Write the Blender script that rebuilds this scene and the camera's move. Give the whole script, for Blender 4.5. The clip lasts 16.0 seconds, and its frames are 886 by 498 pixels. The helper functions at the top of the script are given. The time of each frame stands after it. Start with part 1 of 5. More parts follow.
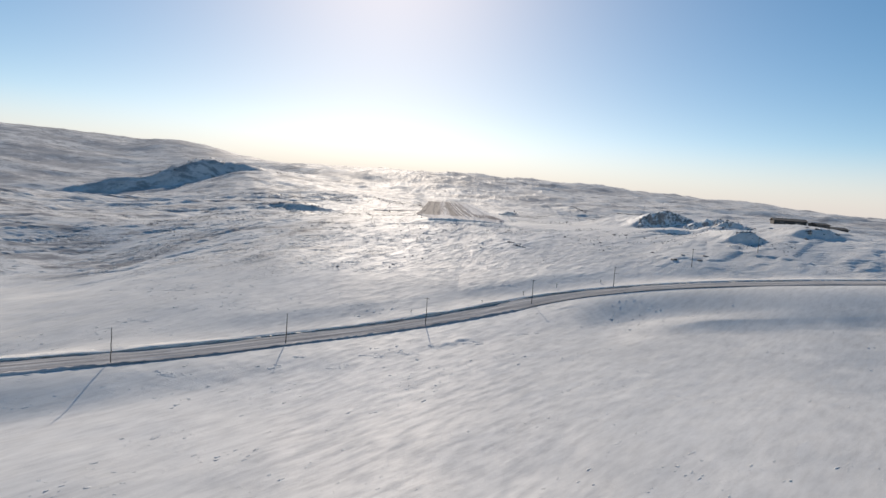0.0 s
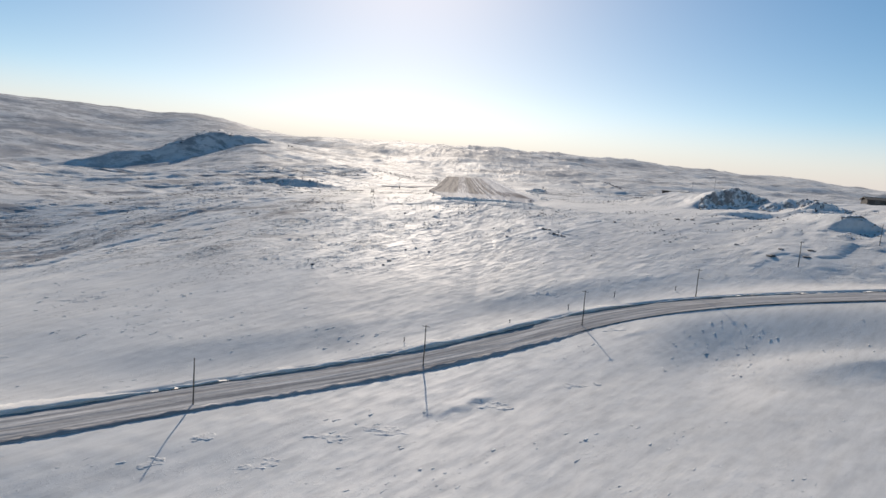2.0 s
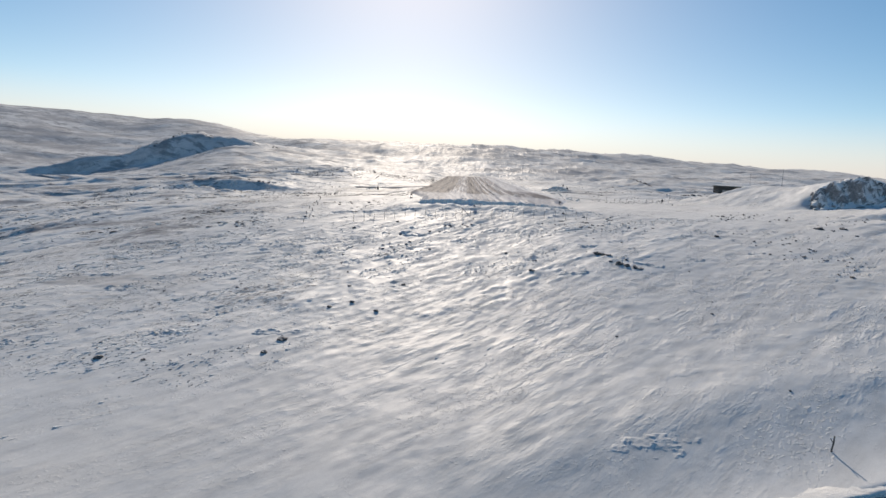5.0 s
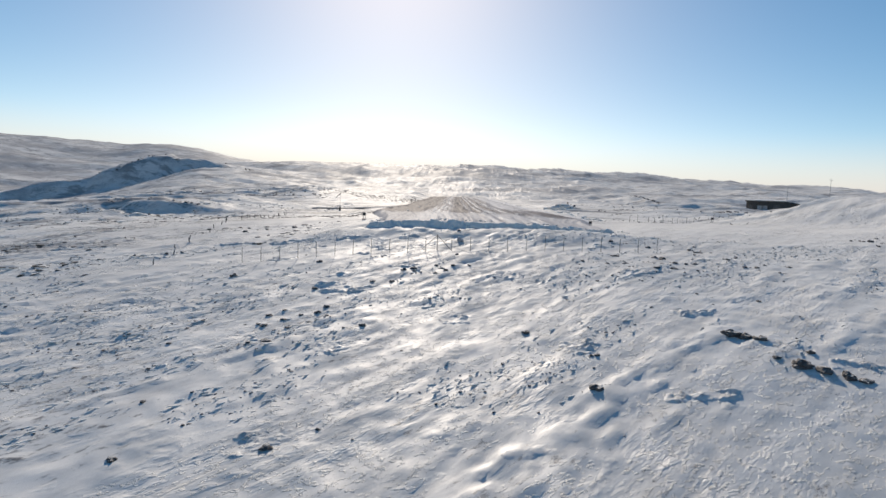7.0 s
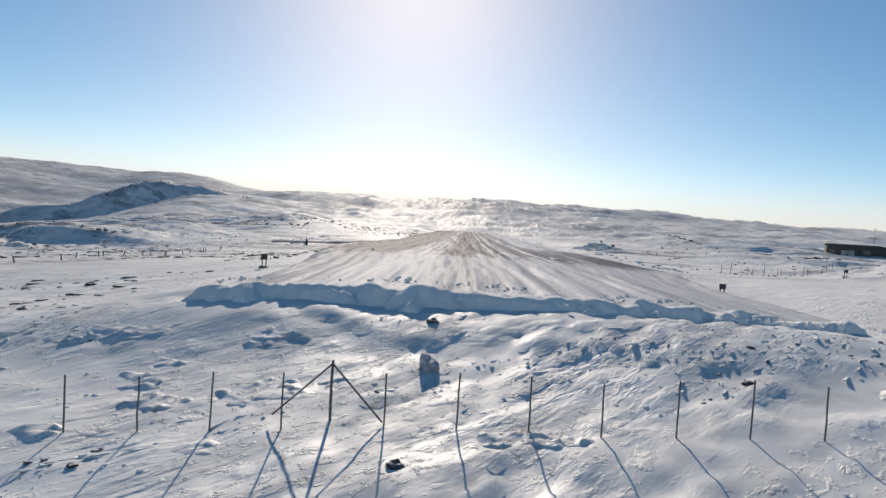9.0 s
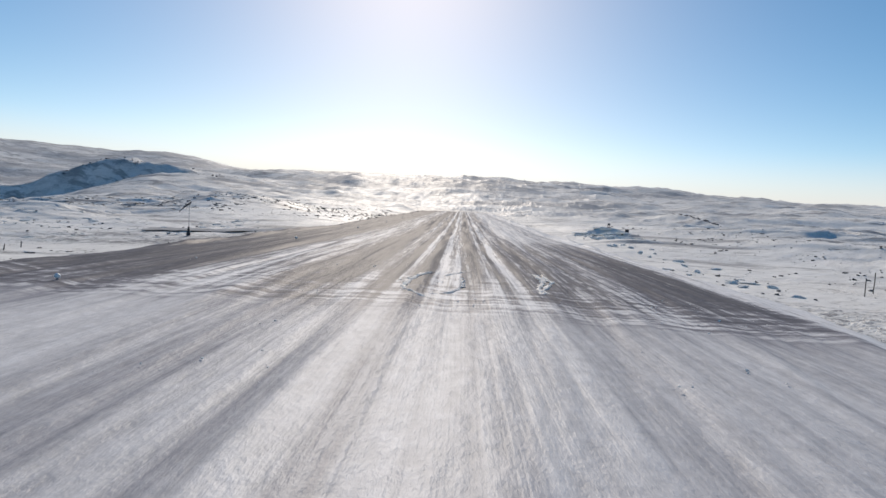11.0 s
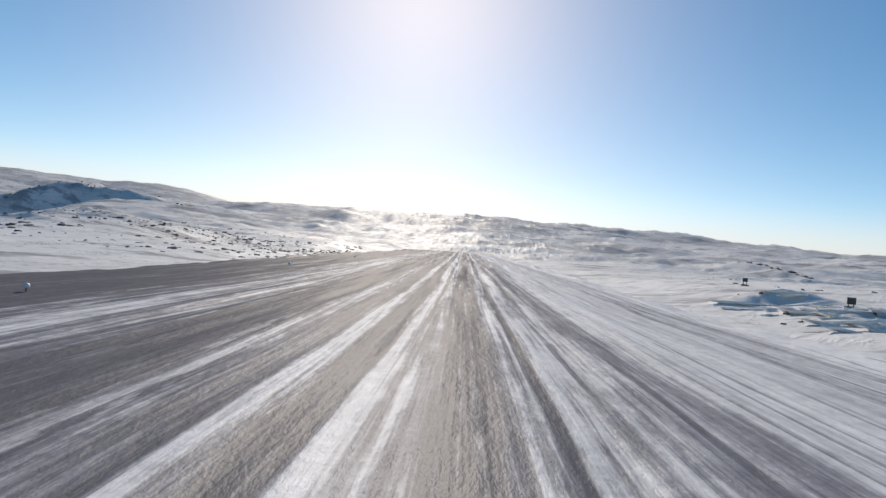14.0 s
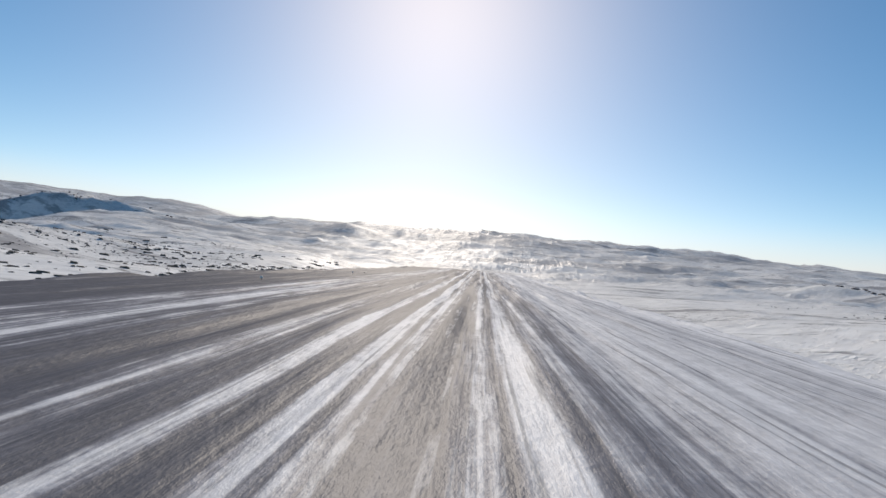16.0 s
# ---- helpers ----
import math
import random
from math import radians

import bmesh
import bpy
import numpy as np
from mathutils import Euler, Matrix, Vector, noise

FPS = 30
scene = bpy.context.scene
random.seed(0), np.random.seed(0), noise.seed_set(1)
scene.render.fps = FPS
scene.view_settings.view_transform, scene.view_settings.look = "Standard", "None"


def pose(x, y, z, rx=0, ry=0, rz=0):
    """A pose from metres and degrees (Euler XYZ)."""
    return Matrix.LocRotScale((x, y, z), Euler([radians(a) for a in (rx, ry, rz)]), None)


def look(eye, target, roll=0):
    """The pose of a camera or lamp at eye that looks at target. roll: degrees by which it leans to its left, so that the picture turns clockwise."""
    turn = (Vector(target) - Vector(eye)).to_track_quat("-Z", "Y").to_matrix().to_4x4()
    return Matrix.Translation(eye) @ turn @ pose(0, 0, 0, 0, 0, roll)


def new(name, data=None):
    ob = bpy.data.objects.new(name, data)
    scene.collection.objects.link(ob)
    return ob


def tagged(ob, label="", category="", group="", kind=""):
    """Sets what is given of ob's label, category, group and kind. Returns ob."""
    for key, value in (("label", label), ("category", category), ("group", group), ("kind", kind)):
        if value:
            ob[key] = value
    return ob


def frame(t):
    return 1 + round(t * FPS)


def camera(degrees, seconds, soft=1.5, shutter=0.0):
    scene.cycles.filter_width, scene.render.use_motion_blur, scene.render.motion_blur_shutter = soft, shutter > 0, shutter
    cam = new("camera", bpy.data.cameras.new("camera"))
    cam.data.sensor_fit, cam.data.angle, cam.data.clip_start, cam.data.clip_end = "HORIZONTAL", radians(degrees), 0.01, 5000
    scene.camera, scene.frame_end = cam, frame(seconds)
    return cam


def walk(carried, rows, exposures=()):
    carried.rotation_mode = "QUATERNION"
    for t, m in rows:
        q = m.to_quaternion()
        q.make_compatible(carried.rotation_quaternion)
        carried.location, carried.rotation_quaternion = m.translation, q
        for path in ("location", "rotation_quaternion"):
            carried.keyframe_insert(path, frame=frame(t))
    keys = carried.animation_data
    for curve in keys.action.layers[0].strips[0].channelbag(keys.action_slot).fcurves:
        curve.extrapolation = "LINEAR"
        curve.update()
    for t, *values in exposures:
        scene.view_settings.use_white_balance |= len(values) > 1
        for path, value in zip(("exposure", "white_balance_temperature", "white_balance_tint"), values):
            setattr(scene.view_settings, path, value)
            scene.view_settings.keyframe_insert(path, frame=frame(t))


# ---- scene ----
cam = camera(72.0, 16.0, 1.5)

PATH = [
    (0, (1.964, -0.099, 5.477), (1.868, 1.892, 5.312), 4.4),
    (0.5, (1.893, 7.603, 5.508), (1.787, 9.59, 5.311), 5.1),
    (1, (1.849, 15.356, 5.448), (1.723, 17.339, 5.221), 5.1),
    (1.5, (1.679, 23.107, 5.346), (1.534, 25.086, 5.101), 4.9),
    (2, (1.548, 30.9, 5.285), (1.388, 32.878, 5.035), 4.5),
    (2.5, (1.396, 38.661, 5.096), (1.234, 40.64, 4.855), 4.3),
    (3, (1.159, 46.378, 4.969), (1.002, 48.356, 4.724), 4.2),
    (5.5, (0.669, 86.793, 3.018), (0.478, 88.769, 2.78), 3.0),
    (6, (0.289, 94.766, 2.696), (0.104, 96.745, 2.473), 2.6),
    (6.5, (-0.033, 102.605, 2.425), (-0.202, 104.587, 2.214), 2.5),
    (7, (-0.222, 110.453, 2.097), (-0.378, 112.44, 1.932), 2.4),
    (7.5, (-0.453, 118.145, 1.833), (-0.601, 120.136, 1.724), 3.0),
    (8, (-0.61, 125.851, 1.757), (-0.768, 127.843, 1.685), 3.5),
    (8.5, (-0.834, 133.477, 1.827), (-1.007, 135.469, 1.778), 3.8),
    (9, (-0.974, 140.942, 2.039), (-1.174, 142.931, 1.985), 3.7),
    (11.3, (1.481, 174.344, 2.842), (1.307, 176.332, 2.718), 3.2),
    (11.5, (1.288, 177.758, 2.806), (1.123, 179.748, 2.699), 3.2),
    (12, (0.579, 186.485, 2.57), (0.435, 188.479, 2.532), 2.9),
    (12.5, (0.127, 194.453, 2.316), (-0.011, 196.448, 2.364), 3.2),
    (13, (-0.351, 202.853, 2.245), (-0.502, 204.847, 2.302), 3.5),
    (13.5, (-0.791, 210.617, 2.337), (-0.962, 212.609, 2.384), 4.4),
    (14, (-1.378, 218.353, 2.417), (-1.572, 220.343, 2.431), 4.8),
    (14.5, (-1.362, 225.785, 2.433), (-1.59, 227.772, 2.449), 5.2),
    (15, (-1.787, 233.489, 2.441), (-2.038, 235.472, 2.505), 5.5),
    (15.5, (-2.045, 241.06, 2.566), (-2.308, 243.041, 2.643), 5.5),
    (16, (-2.501, 248.507, 2.586), (-2.756, 250.49, 2.655), 5.2),
]
walk(cam, [(t, look(eye, target, roll)) for t, eye, target, roll in PATH], ((0, 0.25, 8100, 13), (8, 0.3, 8000, 12), (12.5, 0.32, 7700, 12), (16, 0.32, 7700, 12)))

# ---- light ----
SUN_EL, SUN_AZ = 26.0, -9.5          # degrees; azimuth from +y, to the right positive
sun_way = Vector((math.sin(radians(SUN_AZ)) * math.cos(radians(SUN_EL)), math.cos(radians(SUN_AZ)) * math.cos(radians(SUN_EL)), math.sin(radians(SUN_EL))))
world = bpy.data.worlds.new("winter_sky")
scene.world = world
world.use_nodes = True
wn = world.node_tree.nodes
sky = wn.new("ShaderNodeTexSky")
sky.sky_type = "NISHITA"
sky.sun_disc = False
sky.sun_elevation, sky.sun_rotation = radians(SUN_EL), radians(SUN_AZ)
sky.altitude, sky.air_density, sky.dust_density, sky.ozone_density = 1500, 0.75, 0.8, 1.7
# thin white haze evens the glare round the sun: colour / (1 + colour / 38)
veil, rest, even = (wn.new("ShaderNodeVectorMath") for _ in range(3))
veil.operation, rest.operation, even.operation = "MULTIPLY", "ADD", "DIVIDE"
veil.inputs[1].default_value, rest.inputs[1].default_value = (1 / 38.0,) * 3, (1.0,) * 3
world.node_tree.links.new(sky.outputs["Color"], veil.inputs[0])
world.node_tree.links.new(veil.outputs[0], rest.inputs[0])
world.node_tree.links.new(sky.outputs["Color"], even.inputs[0])
world.node_tree.links.new(rest.outputs[0], even.inputs[1])
deep = wn.new("ShaderNodeHueSaturation")
deep.inputs["Hue"].default_value, deep.inputs["Saturation"].default_value = 0.496, 1.36
world.node_tree.links.new(even.outputs[0], deep.inputs["Color"])
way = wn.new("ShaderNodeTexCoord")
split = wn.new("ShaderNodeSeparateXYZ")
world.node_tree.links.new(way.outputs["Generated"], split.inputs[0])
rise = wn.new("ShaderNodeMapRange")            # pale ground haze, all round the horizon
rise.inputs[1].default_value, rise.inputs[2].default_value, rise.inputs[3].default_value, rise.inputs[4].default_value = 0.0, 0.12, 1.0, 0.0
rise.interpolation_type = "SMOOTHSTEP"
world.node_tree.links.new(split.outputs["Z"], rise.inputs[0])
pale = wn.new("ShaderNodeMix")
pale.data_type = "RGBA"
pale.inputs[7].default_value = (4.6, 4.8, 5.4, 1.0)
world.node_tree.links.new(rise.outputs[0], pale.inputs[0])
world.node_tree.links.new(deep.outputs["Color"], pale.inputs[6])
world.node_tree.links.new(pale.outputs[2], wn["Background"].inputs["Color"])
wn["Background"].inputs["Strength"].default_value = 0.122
sun_data = bpy.data.lights.new("sun", "SUN")
sun_data.energy, sun_data.angle, sun_data.color = 3.4, radians(0.8), (1.0, 0.985, 0.98)
sun = new("sun", sun_data)
sun.matrix_world = look(sun_way * 50, (0, 0, 0))


# ---- materials ----
def material(name):
    m = bpy.data.materials.new(name)
    m.use_nodes = True
    return m, m.node_tree.nodes, m.node_tree.links, m.node_tree.nodes["Principled BSDF"]


def noise_node(nodes, links, coord, scale, stretch=(1, 1, 1), detail=5.0, rough=0.55):
    """Noise over coord (a socket), stretched; gives the factor socket."""
    mp = nodes.new("ShaderNodeMapping")
    mp.inputs["Scale"].default_value = stretch
    links.new(coord, mp.inputs["Vector"])
    n = nodes.new("ShaderNodeTexNoise")
    n.inputs["Scale"].default_value, n.inputs["Detail"].default_value, n.inputs["Roughness"].default_value = scale, detail, rough
    links.new(mp.outputs["Vector"], n.inputs["Vector"])
    return n.outputs["Fac"]


def ramp(nodes, links, fac, stops):
    r = nodes.new("ShaderNodeValToRGB")
    r.color_ramp.elements[0].position, r.color_ramp.elements[0].color = stops[0][0], (*stops[0][1], 1)
    r.color_ramp.elements[1].position, r.color_ramp.elements[1].color = stops[-1][0], (*stops[-1][1], 1)
    for p, c in stops[1:-1]:
        e = r.color_ramp.elements.new(p)
        e.color = (*c, 1)
    links.new(fac, r.inputs["Fac"])
    return r.outputs["Color"]


def mix(nodes, links, fac, a, b, mode="MIX"):
    n = nodes.new("ShaderNodeMix")
    n.data_type, n.blend_type = "RGBA", mode
    for sock, v in ((n.inputs[0], fac), (n.inputs[6], a), (n.inputs[7], b)):
        if isinstance(v, (int, float)):
            sock.default_value = v
        elif isinstance(v, tuple):
            sock.default_value = (*v, 1)
        else:
            links.new(v, sock)
    return n.outputs[2]


def maths(nodes, links, op, a, b=0.0, clamp=False):
    n = nodes.new("ShaderNodeMath")
    n.operation, n.use_clamp = op, clamp
    for sock, v in ((n.inputs[0], a), (n.inputs[1], b)):
        if isinstance(v, (int, float)):
            sock.default_value = v
        else:
            links.new(v, sock)
    return n.outputs[0]


def bump(nodes, links, heights, bsdf):
    """heights: (socket, metres) pairs, summed into one bump."""
    total = 0.0
    for s, d in heights:
        total = maths(nodes, links, "ADD", maths(nodes, links, "MULTIPLY", s, d), total)
    b = nodes.new("ShaderNodeBump")
    b.inputs["Strength"].default_value, b.inputs["Distance"].default_value = 1.0, 1.0
    links.new(total, b.inputs["Height"])
    links.new(b.outputs["Normal"], bsdf.inputs["Normal"])


def glazed(nodes, links, bsdf, weight, rough):
    """A thin icy glaze over the surface, as strong as weight (a socket or a number)."""
    ice = nodes.new("ShaderNodeBsdfGlossy")
    ice.inputs["Roughness"].default_value = rough
    links.new(bsdf.inputs["Normal"].links[0].from_socket, ice.inputs["Normal"])
    both = nodes.new("ShaderNodeMixShader")
    if isinstance(weight, float):
        both.inputs[0].default_value = weight
    else:
        links.new(weight, both.inputs[0])
    links.new(bsdf.outputs[0], both.inputs[1])
    links.new(ice.outputs[0], both.inputs[2])
    links.new(both.outputs[0], nodes["Material Output"].inputs["Surface"])


WHITE = (0.84, 0.825, 0.795)
WIND = 42.0                          # drift direction, degrees from +y to the right


def turned(nodes, links, coord, degrees):
    """The coordinates turned about z, so that a stretch follows the wind."""
    mp = nodes.new("ShaderNodeMapping")
    mp.inputs["Rotation"].default_value = (0, 0, radians(degrees))
    links.new(coord, mp.inputs["Vector"])
    return mp.outputs["Vector"]


def gate(nodes, links, fac, edge, gain):
    """Nothing below the edge, all above it, within 1 / gain."""
    return maths(nodes, links, "MULTIPLY", maths(nodes, links, "SUBTRACT", fac, edge), gain, True)


def snow_material():
    """Wind-packed snow: smooth drifts, broken crust along the wind, thin heath showing through in scoured patches."""
    m, nodes, links, p = material("wind_packed_snow")
    co = nodes.new("ShaderNodeTexCoord").outputs["Object"]
    wind = turned(nodes, links, co, WIND)
    sep = nodes.new("ShaderNodeSeparateXYZ")
    links.new(co, sep.inputs[0])

    def rise(axis, start, over):
        return maths(nodes, links, "MULTIPLY", maths(nodes, links, "SUBTRACT", sep.outputs[axis], start), 1.0 / over, True)

    def times(*socks):
        out = socks[0]
        for k in socks[1:]:
            out = maths(nodes, links, "MULTIPLY", out, k)
        return out

    upper = rise("Y", 104.0, 16.0)                           # the crust is broken on the upper slope, smooth below
    some = maths(nodes, links, "ADD", maths(nodes, links, "MULTIPLY", upper, 0.75), 0.25)
    streak = noise_node(nodes, links, wind, 1.0, (1.5, 0.30, 1.0), 7, 0.62)
    patchy = gate(nodes, links, noise_node(nodes, links, wind, 1.0, (0.16, 0.09, 0.16), 4, 0.6), 0.46, 8.0)
    ledge_a = times(gate(nodes, links, noise_node(nodes, links, wind, 1.0, (1.4, 0.36, 0.8), 4, 0.6), 0.5, 6.0), patchy, some)
    ledge_b = times(gate(nodes, links, noise_node(nodes, links, wind, 1.0, (4.2, 1.2, 3.1), 4, 0.6), 0.5, 5.0), patchy, some)
    # short crescent ripples, sparse
    ripple = gate(nodes, links, noise_node(nodes, links, wind, 1.0, (0.9, 0.55, 0.9), 3, 0.5), 0.58, 7.0)
    # crumbs of broken crust in wind-drawn patches
    crumb = gate(nodes, links, noise_node(nodes, links, wind, 1.0, (5.5, 3.0, 5.0), 5, 0.62), 0.54, 9.0)
    strewn = gate(nodes, links, noise_node(nodes, links, wind, 1.0, (0.3, 0.11, 0.3), 5, 0.65), 0.46, 9.0)
    crumb = times(crumb, strewn, some)
    broad = noise_node(nodes, links, wind, 1.0, (0.05, 0.02, 0.05), 6, 0.6)
    grain = noise_node(nodes, links, co, 6.0, (1, 0.6, 1), 6, 0.7)
    crust = ramp(nodes, links, streak, [(0.3, (0.66, 0.648, 0.624)), (0.5, (0.75, 0.737, 0.71)), (0.72, (0.83, 0.816, 0.785))])
    shade = ramp(nodes, links, broad, [(0.32, (0.88, 0.88, 0.88)), (0.62, (1.0, 1.0, 1.0))])
    col = mix(nodes, links, 1.0, crust, shade, "MULTIPLY")
    # heath twigs and grit in scoured patches
    speck = noise_node(nodes, links, wind, 2.6, (1.2, 0.5, 1), 8, 0.74)
    scour = noise_node(nodes, links, wind, 1.0, (0.07, 0.03, 0.06), 6, 0.66)
    t = maths(nodes, links, "SUBTRACT", maths(nodes, links, "ADD", speck, maths(nodes, links, "MULTIPLY", scour, 0.9)), 1.09)
    west = maths(nodes, links, "MULTIPLY", maths(nodes, links, "SUBTRACT", -6.0, sep.outputs["X"]), 0.05, True)      # thinner cover on the windward side
    t = maths(nodes, links, "ADD", t, maths(nodes, links, "MULTIPLY", west, 0.075))
    t = maths(nodes, links, "SUBTRACT", t, maths(nodes, links, "MULTIPLY", maths(nodes, links, "SUBTRACT", 1.0, upper), 0.14))
    col = mix(nodes, links, maths(nodes, links, "MULTIPLY", t, 10.0, True), col, (0.21, 0.205, 0.205))
    # thinly covered belts on the open hillsides and fells: long across the slope, ragged
    open_side = times(maths(nodes, links, "MULTIPLY", maths(nodes, links, "SUBTRACT", -20.0, sep.outputs["X"]), 0.05, True), rise("Y", 108.0, 22.0))
    open_land = maths(nodes, links, "MAXIMUM", open_side, rise("Y", 168.0, 60.0))
    belt = noise_node(nodes, links, co, 1.0, (0.035, 0.13, 0.05), 12, 0.72)
    col = mix(nodes, links, times(gate(nodes, links, belt, 0.53, 16.0), open_land, 0.85), col, (0.27, 0.26, 0.26))
    tuft = noise_node(nodes, links, co, 1.0, (0.16, 0.55, 0.3), 8, 0.7)
    col = mix(nodes, links, times(gate(nodes, links, tuft, 0.585, 16.0), open_land, 0.85, maths(nodes, links, "SUBTRACT", 1.0, rise("Y", 300.0, 90.0))), col, (0.17, 0.16, 0.155))
    # heath showing through in broad tracts on the far fells
    tract = gate(nodes, links, noise_node(nodes, links, co, 1.0, (0.010, 0.016, 0.02), 14, 0.76), 0.48, 12.0)
    col = mix(nodes, links, times(tract, rise("Y", 330.0, 160.0), 0.72), col, (0.33, 0.325, 0.33))
    links.new(col, p.inputs["Base Color"])
    p.inputs["Roughness"].default_value = 0.6
    p.inputs["Specular IOR Level"].default_value = 0.0
    bump(nodes, links, ((times(streak, patchy, some), 0.016), (ledge_a, 0.036), (ledge_b, 0.016), (times(ripple, some), 0.03), (grain, 0.009), (crumb, 0.034)), p)
    glazed(nodes, links, p, times(gate(nodes, links, streak, 0.34, 4.0), some, 0.122), 0.56)
    return m


def plain_snow_material():
    """Drifted snow of banks and cornices."""
    m, nodes, links, p = material("drifted_snow")
    co = nodes.new("ShaderNodeTexCoord").outputs["Object"]
    a = noise_node(nodes, links, co, 2.2, (1, 1, 1), 6, 0.6)
    b = noise_node(nodes, links, co, 14.0, (1, 1, 1), 4, 0.6)
    links.new(ramp(nodes, links, a, [(0.3, (0.78, 0.755, 0.715)), (0.6, (0.86, 0.835, 0.79))]), p.inputs["Base Color"])
    p.inputs["Roughness"].default_value, p.inputs["Specular IOR Level"].default_value = 0.7, 0.0
    bump(nodes, links, ((a, 0.07), (b, 0.02)), p)
    return m


def runway_material():
    """Ploughed strip: grey packed snow and grit with broken white drift streaks running along it; y runs along the strip."""
    m, nodes, links, p = material("packed_snow_strip")
    raw = nodes.new("ShaderNodeTexCoord").outputs["Object"]
    # tracks that wander a little instead of running dead straight
    wander = nodes.new("ShaderNodeTexNoise")
    wander.inputs["Scale"].default_value, wander.inputs["Detail"].default_value = 0.06, 2.0
    links.new(raw, wander.inputs["Vector"])
    shift = nodes.new("ShaderNodeVectorMath")
    shift.operation = "MULTIPLY_ADD"
    shift.inputs[1].default_value = (0.26, 0.0, 0.0)
    links.new(wander.outputs["Color"], shift.inputs[0])
    links.new(raw, shift.inputs[2])
    co = shift.outputs[0]
    sep = nodes.new("ShaderNodeSeparateXYZ")
    links.new(raw, sep.inputs[0])

    drifted = nodes.new("ShaderNodeSeparateXYZ")
    links.new(co, drifted.inputs[0])

    def add(*socks):
        out = socks[0]
        for k in socks[1:]:
            out = maths(nodes, links, "ADD", out, k)
        return out

    def times(*socks):
        out = socks[0]
        for k in socks[1:]:
            out = maths(nodes, links, "MULTIPLY", out, k)
        return out

    def rise(axis, start, over):
        return maths(nodes, links, "MULTIPLY", maths(nodes, links, "SUBTRACT", sep.outputs[axis], start), 1.0 / over, True)

    wide = noise_node(nodes, links, co, 1.0, (0.42, 0.010, 1), 2, 0.5)
    band = noise_node(nodes, links, co, 1.0, (1.25, 0.016, 1), 3, 0.55)
    fine = noise_node(nodes, links, co, 1.0, (3.4, 0.045, 1), 3, 0.55)
    hair = noise_node(nodes, links, co, 1.0, (9.0, 0.22, 1), 3, 0.6)
    torn = noise_node(nodes, links, co, 1.0, (1.7, 0.55, 1), 6, 0.68)
    grain = noise_node(nodes, links, co, 3.0, (1.4, 0.7, 1), 6, 0.72)
    crumbs = noise_node(nodes, links, co, 1.0, (9.0, 5.0, 1), 4, 0.65)
    # lanes worn dark by wheels and lanes where the drift stays
    across = maths(nodes, links, "MULTIPLY", add(drifted.outputs["X"], 12.87), 1 / 27.0)
    lanes = ramp(nodes, links, across, [((x + 13) / 27.0, (g, g, g)) for x, g in (
        (-12.5, 0.25), (-6.6, 0.22), (-5.6, 0.50), (-4.4, 0.56), (-3.0, 0.52), (-2.3, 0.32), (-1.7, 0.22), (-0.9, 0.22), (-0.35, 0.42), (0.0, 0.40),
        (0.3, 0.22), (0.75, 0.24), (0.95, 0.66), (1.25, 0.64), (1.4, 0.20), (1.85, 0.22), (2.0, 0.62), (2.3, 0.66), (2.45, 0.36), (2.75, 0.60),
        (3.1, 0.34), (3.7, 0.28), (4.0, 0.60), (4.4, 0.26), (4.65, 0.64), (4.95, 0.58), (5.15, 0.28), (5.5, 0.46), (6.0, 0.28), (8.3, 0.42), (12.4, 0.26), (13.8, 0.60))])
    beyond = times(rise("X", 3.0, 5.0), rise("Y", 44.0, 26.0))                # drift lies over the right-hand lanes farther on
    s = add(times(maths(nodes, links, "SUBTRACT", wide, 0.5), 0.35), times(maths(nodes, links, "SUBTRACT", band, 0.5), 0.36), times(maths(nodes, links, "SUBTRACT", fine, 0.5), 0.78))
    s = add(s, times(maths(nodes, links, "SUBTRACT", hair, 0.5), 0.58), times(maths(nodes, links, "SUBTRACT", torn, 0.5), 0.40), times(maths(nodes, links, "SUBTRACT", lanes, 0.43), 1.0))
    s = add(s, times(maths(nodes, links, "SUBTRACT", crumbs, 0.5), 0.16), times(rise("Y", 58.0, 22.0), maths(nodes, links, "SUBTRACT", rise("X", -3.0, 2.0), 1.0), 0.05))
    s = add(times(s, maths(nodes, links, "SUBTRACT", 1.0, times(beyond, 0.62))), times(beyond, 0.21))
    worn = add(times(rise("Y", 25.0, 6.0), 0.85), 0.15)                      # the lanes are drifted over on the apron
    s = times(s, worn)
    # machines turn at the start: cross-wise broken snow, and smooth blown snow over the first metres
    chop = noise_node(nodes, links, co, 1.0, (0.45, 2.6, 1), 5, 0.62)
    turning = times(rise("Y", 24.6, 1.6), maths(nodes, links, "SUBTRACT", 1.0, rise("Y", 29.5, 5.0)))
    s = add(s, times(maths(nodes, links, "SUBTRACT", chop, 0.5), 1.05, turning))
    first = maths(nodes, links, "SUBTRACT", 1.0, rise("Y", 23.0, 10.0))
    rim = times(maths(nodes, links, "SUBTRACT", sep.outputs["X"], 12.8), 0.25)
    s = add(s, times(first, 0.145), maths(nodes, links, "MAXIMUM", rim, 0.0))
    col = ramp(nodes, links, add(s, 0.5), [(0.34, (0.108, 0.107, 0.122)), (0.49, (0.168, 0.167, 0.188)), (0.58, (0.30, 0.30, 0.325)), (0.65, (0.57, 0.568, 0.58)), (0.75, (0.76, 0.756, 0.76))])
